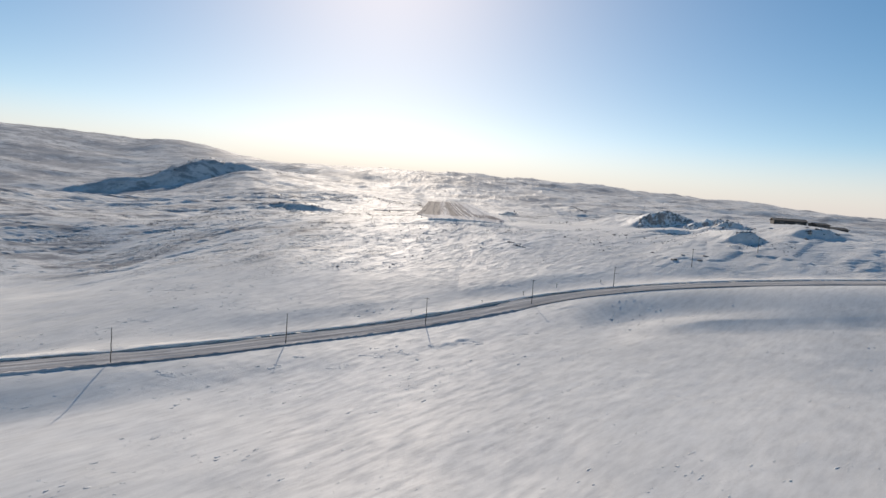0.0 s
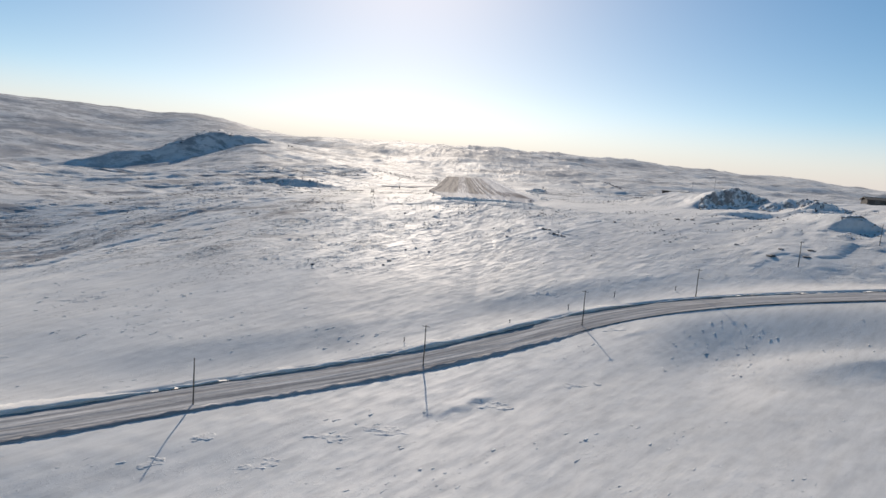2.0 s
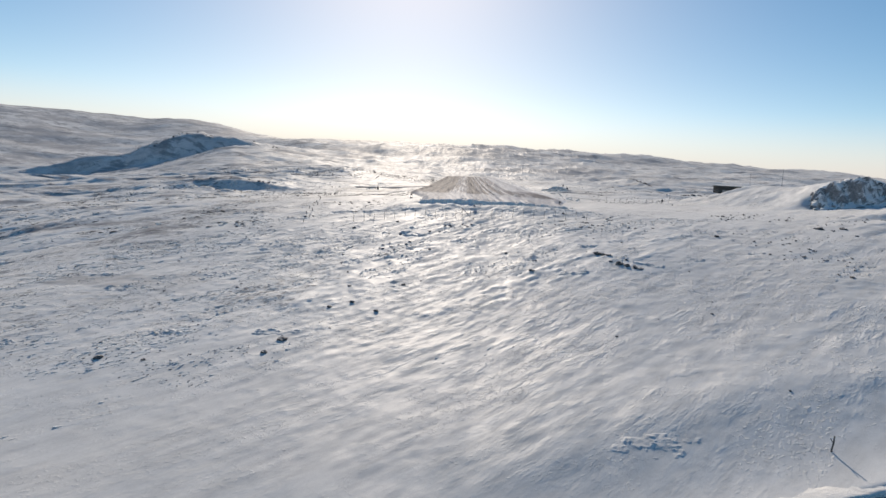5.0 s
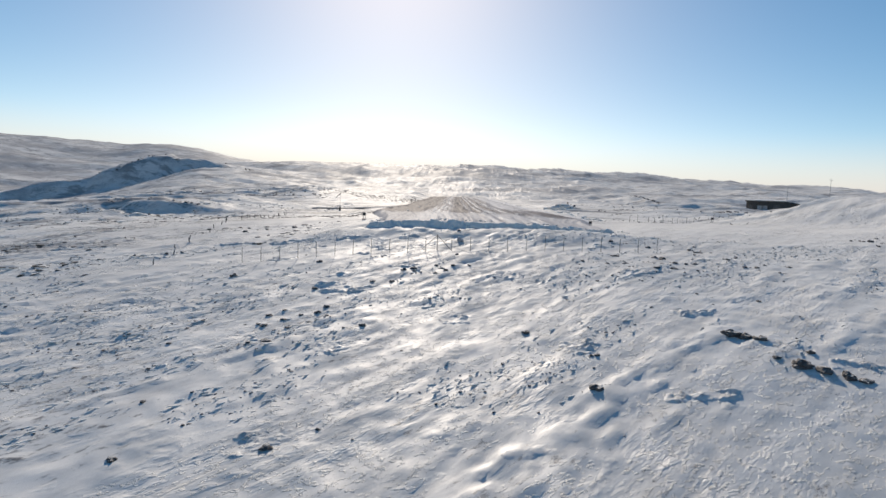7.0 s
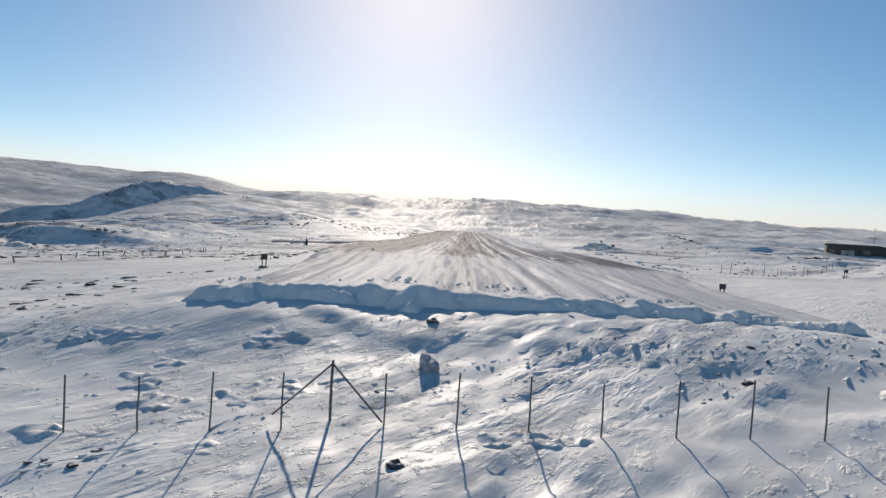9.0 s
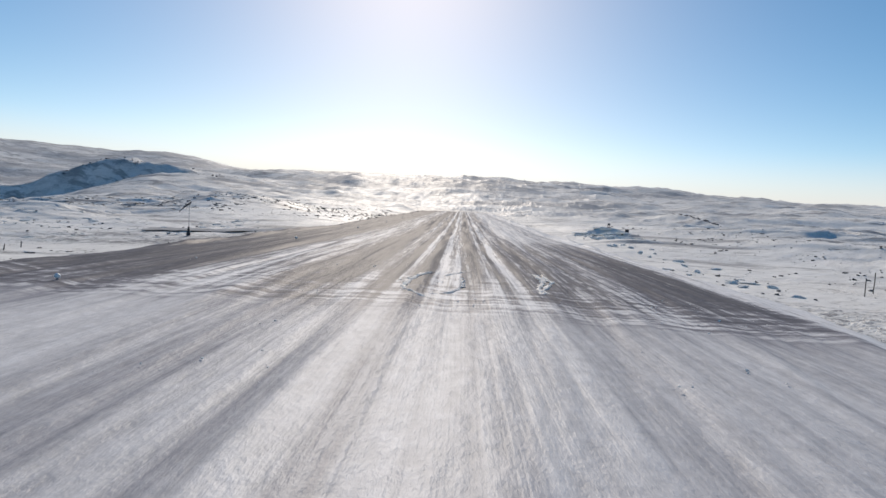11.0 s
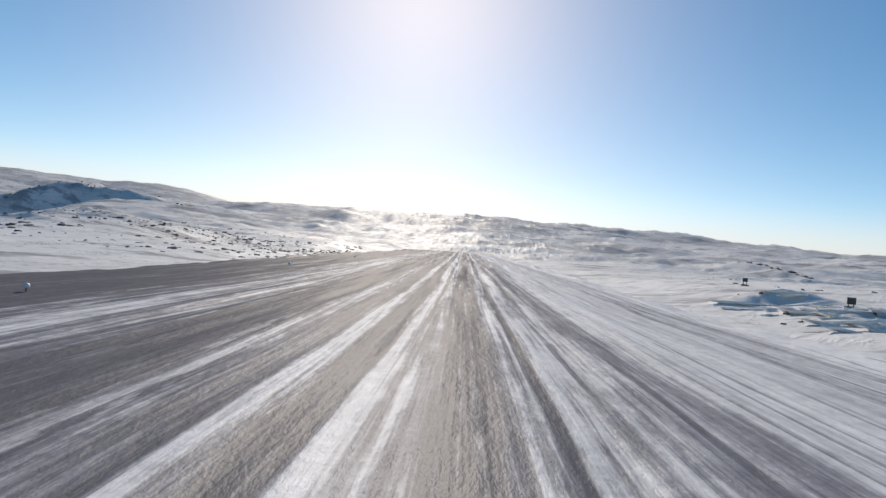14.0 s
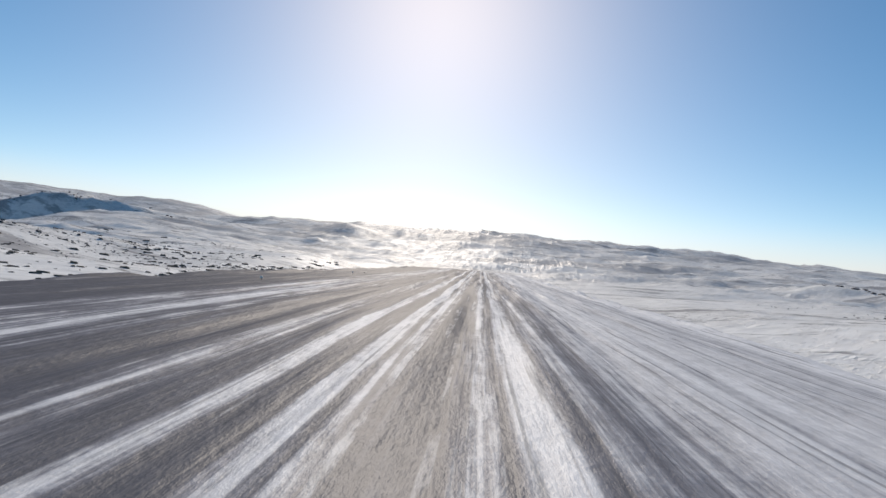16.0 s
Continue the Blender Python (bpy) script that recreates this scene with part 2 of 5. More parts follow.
    # crisp broken lines of blown snow, and thin scraped lines between them
    line = times(gate(nodes, links, noise_node(nodes, links, co, 1.0, (5.5, 0.05, 3.1), 2, 0.5), 0.565, 18.0), gate(nodes, links, noise_node(nodes, links, co, 1.0, (4.0, 0.5, 2.2), 5, 0.65), 0.47, 8.0))
    scrape = gate(nodes, links, noise_node(nodes, links, co, 1.0, (6.5, 0.03, 7.7), 2, 0.5), 0.60, 18.0)
    clear = rise("Y", 26.0, 5.0)
    col = mix(nodes, links, times(scrape, clear, 0.55), col, (0.11, 0.108, 0.12))
    col = mix(nodes, links, times(line, clear, gate(nodes, links, lanes, 0.2, 6.0), maths(nodes, links, "SUBTRACT", 0.8, times(beyond, 0.5))), col, (0.70, 0.695, 0.69))
    col = mix(nodes, links, 0.4, col, ramp(nodes, links, grain, [(0.35, (0.45, 0.45, 0.45)), (0.65, (1, 1, 1))]), "MULTIPLY")
    links.new(col, p.inputs["Base Color"])
    p.inputs["Roughness"].default_value, p.inputs["Specular IOR Level"].default_value = 0.75, 0.0
    bump(nodes, links, ((fine, 0.03), (hair, 0.008), (grain, 0.015), (torn, 0.05), (crumbs, 0.008)), p)
    glazed(nodes, links, p, 0.045, 0.55)
    return m


def road_material():
    """Ploughed road: packed grey snow with wheel tracks; UV runs across (u) and along (v, metres)."""
    m, nodes, links, p = material("packed_snow_road")
    uv = nodes.new("ShaderNodeTexCoord").outputs["UV"]
    track = noise_node(nodes, links, uv, 1.0, (1.6, 0.06, 1), 4, 0.6)
    grain = noise_node(nodes, links, uv, 2.0, (1, 0.6, 1), 6, 0.65)
    col = ramp(nodes, links, track, [(0.36, (0.30, 0.295, 0.295)), (0.52, (0.45, 0.445, 0.445)), (0.66, (0.64, 0.635, 0.63))])
    col = mix(nodes, links, 0.3, col, ramp(nodes, links, grain, [(0.35, (0.45, 0.45, 0.45)), (0.65, (1, 1, 1))]), "MULTIPLY")
    links.new(col, p.inputs["Base Color"])
    p.inputs["Roughness"].default_value, p.inputs["Specular IOR Level"].default_value = 0.7, 0.0
    bump(nodes, links, ((track, 0.08), (grain, 0.05)), p)
    return m


def rock_material(name="snowy_rock", level=1.15, pale=1.0):
    """Dark lichened rock with snow lying where it is flatter than the level."""
    m, nodes, links, p = material(name)
    co = nodes.new("ShaderNodeTexCoord").outputs["Object"]
    a = noise_node(nodes, links, co, 3.0, (1, 1, 1), 8, 0.65)
    b = noise_node(nodes, links, co, 11.0, (1, 1, 1), 5, 0.6)
    rock = ramp(nodes, links, a, [(0.3, (0.045 * pale, 0.04 * pale, 0.038 * pale)), (0.55, (0.13 * pale, 0.12 * pale, 0.115 * pale)), (0.75, (0.24 * pale, 0.225 * pale, 0.21 * pale))])
    geo = nodes.new("ShaderNodeNewGeometry")
    sep = nodes.new("ShaderNodeSeparateXYZ")
    links.new(geo.outputs["True Normal"], sep.inputs[0])
    f = maths(nodes, links, "ADD", sep.outputs["Z"], maths(nodes, links, "MULTIPLY", b, 0.5))
    f = maths(nodes, links, "MULTIPLY", maths(nodes, links, "SUBTRACT", f, level), 7.0, True)
    links.new(mix(nodes, links, f, rock, WHITE), p.inputs["Base Color"])
    p.inputs["Roughness"].default_value = 0.85
    bump(nodes, links, ((a, 0.08), (b, 0.02)), p)
    return m


def plain_material(name, dark, light, rough=0.7, scale=6.0, stretch=(1, 1, 1), metal=0.0):
    m, nodes, links, p = material(name)
    co = nodes.new("ShaderNodeTexCoord").outputs["Object"]
    a = noise_node(nodes, links, co, scale, stretch, 6, 0.6)
    links.new(ramp(nodes, links, a, [(0.35, dark), (0.65, light)]), p.inputs["Base Color"])
    p.inputs["Roughness"].default_value, p.inputs["Metallic"].default_value = rough, metal
    bump(nodes, links, ((a, 0.006),), p)
    return m


SNOW, DRIFT, STRIP, ROAD, ROCK = snow_material(), plain_snow_material(), runway_material(), road_material(), rock_material()
CRAG = rock_material("snowy_crag", 0.66, 2.4)
POLE_WOOD = plain_material("weathered_birch", (0.10, 0.085, 0.07), (0.22, 0.19, 0.16), 0.8, 5.0, (1, 1, 0.2))
POST_WOOD = plain_material("weathered_post", (0.09, 0.085, 0.08), (0.2, 0.185, 0.17), 0.85, 9.0, (1, 1, 0.15))
DARK_PAINT = plain_material("dark_board_paint", (0.02, 0.02, 0.022), (0.045, 0.045, 0.05), 0.6)
HEATH = plain_material("frozen_heath", (0.05, 0.045, 0.04), (0.14, 0.125, 0.105), 0.9, 8.0)
GREY_STONE = plain_material("rimed_grey_stone", (0.30, 0.29, 0.30), (0.52, 0.51, 0.53), 0.85, 3.0)
TIMBER = plain_material("dark_timber", (0.045, 0.041, 0.038), (0.11, 0.10, 0.09), 0.8, 4.0, (4, 1, 0.3))
GLASS = plain_material("dim_window_glass", (0.05, 0.06, 0.07), (0.09, 0.10, 0.11), 0.08)
FABRIC = plain_material("faded_dark_fabric", (0.05, 0.045, 0.05), (0.10, 0.09, 0.09), 0.9, 12.0)
METAL = plain_material("dull_galvanised_steel", (0.22, 0.22, 0.23), (0.36, 0.36, 0.37), 0.45, 8.0, (1, 1, 0.3), 0.8)
WHITE_PLASTIC = plain_material("white_plastic", (0.70, 0.70, 0.70), (0.80, 0.80, 0.80), 0.4)


# ---- the lie of the land ----
def lattice(ix, iy, seed):
    h = (ix.astype(np.int64) * 374761393 + iy.astype(np.int64) * 668265263 + seed * 974634541) & 0xFFFFFFFF
    h = ((h ^ (h >> 13)) * 1274126177) & 0xFFFFFFFF
    return ((h ^ (h >> 16)) & 0xFFFF) / 32767.5 - 1.0


def value_noise(x, y, seed=0):
    ix, iy = np.floor(x), np.floor(y)
    fx, fy = x - ix, y - iy
    fx, fy = fx * fx * fx * (fx * (fx * 6 - 15) + 10), fy * fy * fy * (fy * (fy * 6 - 15) + 10)
    a, b = lattice(ix, iy, seed), lattice(ix + 1, iy, seed)
    c, d = lattice(ix, iy + 1, seed), lattice(ix + 1, iy + 1, seed)
    return (a + (b - a) * fx) * (1 - fy) + (c + (d - c) * fx) * fy


def fbm(x, y, seed=0, octaves=4, gain=0.5):
    total, amp = 0.0, 1.0
    for i in range(octaves):
        total = total + amp * value_noise(x * 2 ** i, y * 2 ** i, seed + 17 * i)
        amp *= gain
    return total


def step(a, b, v):
    t = np.clip((v - a) / (b - a), 0, 1)
    return t * t * (3 - 2 * t)


# cross sections of the slope: height on the flight line, and the gain per 30 m to the left and to the right
SECTION_Y = [-60, 20, 60, 90, 106, 115, 135, 152, 159, 172, 215, 270, 340, 430, 600]
CENTRE = [-18.75, -15.52, -14.45, -11.72, -9.56, -8.34, -3.97, -0.97, -0.37, 0.23, 0.4, 0.75, 1.92, 3.5, 5.0]
LEFT = [0.0, -1.67, -2.58, 0.17, 0.51, 0.7, -0.88, -1.18, -1.08, -0.68, -2.18, 0.7, 1.64, 0.02, -0.0]
RIGHT = [-0.05, 0.35, 1.8, 0.7, 2.64, 2.33, 1.93, 0.74, 0.54, 0.37, -1.72, 1.76, -0.13, 2.21, -0.26]
DENSE = np.arange(-200.0, 2000.0, 2.0)
KERNEL = np.exp(-0.5 * (np.arange(-8, 9) * 2.0 / 5.0) ** 2)
KERNEL = KERNEL / KERNEL.sum()


def section(values):
    v = np.interp(DENSE, SECTION_Y, values)
    return np.convolve(np.pad(v, 8, mode="edge"), KERNEL, mode="valid")


CENTRE_D, LEFT_D, RIGHT_D = section(CENTRE), section(LEFT), section(RIGHT)
# single landforms: x, y, half-widths along x and y, height
WIDE_FORMS = [
    (-150, 150, 75, 95, -9.0), (-185, 300, 65, 62, -8.5), (-245, 395, 60, 55, -4.0),   # hollows on the left
    (-430, 450, 190, 230, -26), (-88, 122, 34, 46, -6.5),                              # the valley beyond
    (92, 170, 28, 44, 3.6), (104, 199, 20, 20, 3.0),                                                            # rise behind the outcrop
]
SMALL_FORMS = [
    (1, 158.0, 14, 3.0, 0.6), (-8.0, 157.5, 4.6, 3.0, 0.42), (8, 158, 5, 3.2, 0.25), (-12.5, 157.6, 3.0, 2.4, 0.2),      # drifts at the strip's end
    (-4, 149.5, 11, 4.5, 0.22), (12, 134, 5, 5, 0.15), (10, 100, 9, 5, -1.0),
    (51, 203, 12.5, 15, 4.7), (72, 204, 14, 18, 3.4), (72, 276, 16, 11, -0.9),         # smooth dome before the cabin
    (62, 146, 15, 14, 1.3), (66, 90, 24, 15, 2.4), (46, 124, 12, 7, 1.0),
    (-54, 294, 14, 15, 2.6), (-92, 190, 26, 12, -1.5), (-33, 294, 10, 12, -0.9),       # knoll beside the strip
]
# snow scarps with a steep side: x, y, axis angle in degrees, half-length, steep run, gentle run, height
OUTCROP_SCARPS = [(57.5, 183.5, 4, 7.5, 3.2, 10, 4.0), (67, 173.5, -6, 6, 2.6, 8, 1.8), (65, 144.6, 6, 3.8, 2.2, 13, 2.3), (84, 152, 8, 7, 3.0, 9, 1.6), (70, 167, 4, 4.0, 1.6, 6, 1.5), (53, 162, -8, 6.5, 2.2, 8, 0.9), (66, 160, -10, 6, 2.4, 8, 0.9), (62.5, 371, 103, 15, 1.4, 7, 2.2)]
STRIP_SCARPS = [(14.5, 214, 80, 4, 0.8, 2.2, 0.3), (13.2, 228, 75, 4, 0.8, 2.2, 0.3), (17, 241.5, 10, 4, 0.8, 3, 0.4), (15.0, 257.4, 5, 3.9, 0.7, 3.2, 0.75), (17.5, 251.0, 20, 2.5, 0.6, 2, 0.35), (-4.8, 156.4, -35, 2.6, 0.3, 1.0, 0.09)]
HILLSIDE_SCARPS = [(-62, 221, 4, 13, 5.0, 11, 1.7), (-82, 223, -12, 8, 1.6, 8, 0.4), (-64, 184, 38, 13, 1.2, 7, 0.22), (-48, 157, 42, 9, 0.9, 5, 0.2), (-72, 168, 40, 10, 1.2, 7, 0.2)]
ROAD_SCARPS = [(17.5, 95.8, 30, 2.6, 0.6, 1.6, 0.45), (-0.4, 76.6, 38, 1.8, 0.5, 1.5, 0.18), (1.6, 78.6, 30, 1.2, 0.4, 1.2, 0.22), (22.5, 101.5, 30, 2.5, 0.5, 1.0, 0.2)]
# skyline: azimuth in degrees and height of the ridge 800 m away, and of the fell behind it
RIDGE_AZ = [-75, -40, -30, -24, -14.6, -6.8, -2.6, 1, 9, 16, 25, 31, 50, 80]
RIDGE_H = [0, -4, 4, 26, 34, 37.5, 37.5, 35.5, 33.5, 29, 23, 17, 12, 10]
FELL_AZ = [-80, -40, -33, -26.5, -22, -15, 80]
FELL_H = [93, 89, 81, 71, 40, 10, 0]
# the strip: start, axis, half-width, and heights along it
STRIP_X, STRIP_Y, STRIP_LEAN, STRIP_HALF = -0.8, 158.6, 0.063, 9.7
STRIP_V = [0, 30, 55, 85, 118, 180, 260]
STRIP_Z = [0.45, 0.50, 0.58, 0.75, 1.25, 2.1, 3.4]
STRIP_LONG, CROWN = 255.0, 0.32


def strip_uv(x, y):
    k = math.hypot(1, STRIP_LEAN)
    dx, dy = x - STRIP_X, y - STRIP_Y
    return (dx + STRIP_LEAN * dy) / k, (dy - STRIP_LEAN * dx) / k


def strip_spread(u, v):
    """How much wider than at its end the strip is: it opens to both sides past the first metres."""
    return np.where(u < 0, 0.87 + 0.43 * step(2, 40, v), 1 + 0.48 * step(6, 34, v))


def strip_height(v):
    return np.interp(v, STRIP_V, STRIP_Z)


def strip_top(u, v):
    """Height of the strip's worn surface, u counted before it opens out."""
    return strip_height(v) - CROWN * (u / STRIP_HALF) ** 2 + 0.05 * fbm(u / 0.9, v / 26.0, 83, 4, 0.6) + 0.03 * fbm(u / 0.35, v / 9.0, 85, 2)


# road centre line: x, y, z
ROAD_LINE = [(-120, 2, -17.6), (-75, 38, -16.4), (-48, 58.5, -15.6), (-31.5, 69.3, -15.0), (-21.5, 76.8, -14.3), (-12, 81.6, -13.3), (-3.9, 86.6, -12.3), (4.6, 93.2, -11.3), (12.3, 100.3, -10.3), (20, 103.9, -9.0), (28, 105.7, -7.8), (34, 106.2, -6.9), (40, 106.2, -6.1), (50, 107.3, -5.1), (60, 108.6, -4.3), (90, 112.0, -2.2), (160, 122, 1.0)]
ROAD_HALF = 2.3


def smooth_line(points, stepsize=1.0):
    p = np.array(points, float)
    s = np.concatenate([[0], np.cumsum(np.hypot(*np.diff(p[:, :2], axis=0).T))])
    t = np.arange(0, s[-1], stepsize)
    q = np.stack([np.interp(t, s, p[:, i]) for i in range(3)], 1)
    k = np.exp(-0.5 * (np.arange(-9, 10) / 4.0) ** 2)
    k = k / k.sum()
    return np.stack([np.convolve(np.pad(q[:, i], 9, mode="edge"), k, mode="valid") for i in range(3)], 1)


ROAD_PATH = smooth_line(ROAD_LINE)


def near_line(x, y, line):
    """Distance to a line, the height of its nearest point, and how far beyond it in y a place lies."""
    best, z, dy = np.full(x.shape, 1e9), np.zeros(x.shape), np.zeros(x.shape)
    for (ax, ay, az), (bx, by, bz) in zip(line[:-1:2], line[2::2]):
        ex, ey = bx - ax, by - ay
        t = np.clip(((x - ax) * ex + (y - ay) * ey) / (ex * ex + ey * ey), 0, 1)
        ox, oy = x - ax - t * ex, y - ay - t * ey
        d = ox * ox + oy * oy
        m = d < best
        best, z, dy = np.where(m, d, best), np.where(m, az + t * (bz - az), z), np.where(m, oy, dy)
    return np.sqrt(best), z, dy


def scarp(x, y, cx, cy, angle, half, steep, gentle, h, seed=0):
    ax, ay = math.cos(radians(angle)), math.sin(radians(angle))
    dx, dy = x - cx, y - cy
    s, d = dx * ax + dy * ay, -dx * ay + dy * ax
    d = d + 0.35 * steep * fbm(s / (0.35 * half), s * 0 + seed, 61 + seed, 3)
    return h * np.exp(-np.abs(s / half) ** 2.6) * np.where(d < 0, step(-steep, 0, d), np.exp(-(d / gentle) ** 2))


# the long hill: places along its axis, heights of its crest and of the foot of its shaded face
HILL_S = [-150, -112, -94, -77, -62, -45, -30, -12, 4, 29, 60, 110]
HILL_TOP = [-14, -12.2, -7.0, 0.4, 3.1, 6.3, 13.9, 22.0, 25.4, 21.5, 16.5, 15.0]
HILL_FOOT = [-15, -14.0, -13.0, -12.5, -10.0, -6.5, -3.0, 2.0, 7.0, 15.5, 14.0, 13.0]


def hill(x, y, z):
    """The land with the long hill on it, its steep face towards the valley in its own shade."""
    ax, ay = math.cos(radians(24)), math.sin(radians(24))
    dx, dy = x + 232, y - 520
    s, d = dx * ax + dy * ay, -dx * ay + dy * ax
    d = d + 4.5 * fbm(s / 24.0, s * 0 + 3.3, 61, 4)
    keep = step(-145, -112, s) * (1 - step(45, 120, s)) * step(-190, -22, d) * (1 - step(60, 190, d))
    foot, crest = np.interp(s, HILL_S, HILL_FOOT), np.interp(s, HILL_S, HILL_TOP)
    run = np.maximum(3.0, 1.1 * (crest - foot))
    t = foot + (crest - foot) * step(0, 1, (d + run) / (run + 2)) + 0.6 * fbm(x / 9.0, y / 7.0, 63, 4, 0.6) * step(-8, 6, d)
    t = t - 0.06 * np.maximum(-22 - d, 0)
    return z * (1 - keep) + t * keep


def land(x, y, fine=True):
    x, y = np.asarray(x, float), np.asarray(y, float)
    l, r = 35 * np.tanh(np.maximum(-x, 0) / 35), 35 * np.tanh(np.maximum(x, 0) / 35)
    z = np.interp(y, DENSE, CENTRE_D) + np.interp(y, DENSE, LEFT_D) * l / 30 + np.interp(y, DENSE, RIGHT_D) * r / 30
    for cx, cy, rx, ry, h in WIDE_FORMS + SMALL_FORMS:
        z = z + h * np.exp(-((x - cx) / rx) ** 2 - ((y - cy) / ry) ** 2)
    az, rad = np.degrees(np.arctan2(x, np.maximum(y, 1e-3))), np.hypot(x, y)
    z = z + (np.interp(az, RIDGE_AZ, RIDGE_H) - 4) * step(400, 820, rad) * (y > 0)
    z = z + np.interp(az, FELL_AZ, FELL_H) * step(820, 1500, rad) * (y > 0)
    z = hill(x, y, z)
    for k, row in enumerate(OUTCROP_SCARPS + STRIP_SCARPS + HILLSIDE_SCARPS + ROAD_SCARPS):
        z = z + scarp(x, y, *row, k)
    out = step(60, 400, rad)
    far = step(350, 700, rad)
    tame = 1 - 0.8 * (1 - step(26, 70, np.abs(x))) * step(30, 60, y) * (1 - step(330, 420, y))
    z = z + tame * (0.35 + 0.9 * out) * fbm(x / 34.0, y / 30.0, 3, 4) + far * (2.3 * fbm(x / 120.0, y / 90.0, 9, 5, 0.55) + 1.2 * fbm(x / 36.0, y / 26.0, 13, 3, 0.5))
    # long low ridges across the open land, their near sides steeper
    wide = np.abs(x + 4 + 0.06 * (y - 160))
    open_land = step(24, 60, wide) * step(150, 230, y) + step(400, 470, y)
    ridge = 1 - np.abs(fbm(x / 46.0, y / 19.0 + 0.25 * value_noise(x / 30.0, y / 30.0, 5), 77, 4, 0.55))
    z = z + np.minimum(open_land, 1) * (0.9 + 0.5 * far) * np.clip(ridge, 0, 1) ** 3
    if fine:
        close = 1 - step(260, 380, y)
        calm = 0.25 + 0.75 * step(-0.3, 0.4, fbm(x / 26.0, y / 32.0, 21, 3))
        calm = calm * (0.35 + 0.65 * step(102, 124, y)) * close
        rough = step(108, 124, y - 9 * step(-14, 0, x)) * (1 - step(157, 166, y)) * (1 - step(26, 50, np.abs(x + 4)))
        cw, sw = math.cos(radians(WIND)), math.sin(radians(WIND))
        a, c = x * sw + y * cw, x * cw - y * sw          # along the wind and across it
        z = z + 0.045 * calm * fbm(c / 1.2, a / 4.0, 31, 4, 0.55)
        # wind-cut ledges at two sizes, broken off on one side
        big = fbm(c / 1.7, a / 5.2, 41, 4, 0.58)
        small = fbm(c / 0.62, a / 1.9, 43, 3, 0.55)
        zone = step(-0.15, 0.35, fbm(c / 7.0, a / 15.0, 45, 3)) * close
        z = z + (0.03 + 0.015 * rough) * calm * step(0.16, 0.28, big) + (0.012 + 0.07 * rough) * zone * step(0.26, 0.40, small)
        plates = fbm(c / 1.35, a / 2.9, 44, 4, 0.6)
        z = z + 0.05 * rough * step(0.1, 0.5, fbm(c / 5.0, a / 9.0, 46, 3)) * step(0.20, 0.30, plates)
        crest = 1 - np.abs(fbm(c / 2.4, a / 9.0, 53, 3, 0.5))
        z = z + 0.014 * calm * step(0.82, 1.0, crest) + (0.015 + 0.02 * rough) * close * fbm(x / 0.5, y / 0.6, 47, 2)
        z = z + (0.10 + 0.15 * tame + 0.2 * far) * (1 - step(450, 700, y)) * fbm(x / 9.0, y / 16.0, 51, 3)
        # broken lee edges that catch the shade farther out
        mid = step(24, 60, np.abs(x + 4)) * step(90, 140, y) + step(330, 420, y) * (1 - step(480, 650, y))
        z = z + 0.30 * np.minimum(mid, 1) * step(0.12, 0.24, fbm(c / 8.0, a / 26.0, 57, 4, 0.6))
        z = z + 0.14 * np.minimum(mid, 1) * step(0.10, 0.22, fbm(c / 2.6, a / 9.0, 59, 3, 0.6))
    # bench for the road, with a steep fill below it where the slope is cut
    m = (y > -10) & (y < 150) & (np.abs(x) < 170)
    if np.any(m):
        d, rz, dy = near_line(x[m], y[m], ROAD_PATH)
        below = dy < 0
        fill = 0.9 * step(17, 28, x[m]) * (1 - 0.8 * step(34, 56, x[m])) * below
        w = 1 - step(ROAD_HALF + 0.4, np.where(below, ROAD_HALF + 10.0 + 8.0 * step(14, 30, x[m]), ROAD_HALF + 9.0), d)
        zn = z[m] * (1 - w) + (rz - 0.12 + 0.30 * step(ROAD_HALF + 0.1, ROAD_HALF + 0.5, d) * ~below) * w
        # the road stands on a low broken edge to the left of the bend
        zn = zn - (0.06 + 0.03 * fbm(x[m] / 1.3, y[m] / 1.3, 151, 2)) * step(ROAD_HALF + 0.6, ROAD_HALF + 2.4, d + 0.3 * fbm(x[m] / 0.8, y[m] / 0.8, 153, 3, 0.6)) * (1 - step(ROAD_HALF + 1.5, ROAD_HALF + 13, d)) * (1 - step(8, 13, x[m])) * below
        toe = np.minimum(zn, rz - 0.1 - 0.14 * step(ROAD_HALF + 0.2, ROAD_HALF + 0.9, d) - 2.6 * step(ROAD_HALF + 0.2, ROAD_HALF + 11.0, d))
        zn = zn * (1 - fill * (1 - step(12, 24, d))) + toe * fill * (1 - step(12, 24, d))
        z[m] = zn
    # bed of the strip
    u, v = strip_uv(x, y)
    u = u / strip_spread(u, v)
    side = 1 - step(STRIP_HALF - 0.6, STRIP_HALF + 7.0, np.abs(u))
    ends = step(0.6, 1.8, v) * (1 - step(STRIP_LONG, STRIP_LONG + 20, v))
    w = side * ends
    z = z * (1 - w) + (strip_height(v) - 0.22 - CROWN * np.minimum(np.abs(u) / STRIP_HALF, 1.3) ** 2 + 0.05 * fbm(x, y / 3, 71, 2)) * w
    return z


def height(x, y):
    return float(land(np.array([x]), np.array([y]))[0])


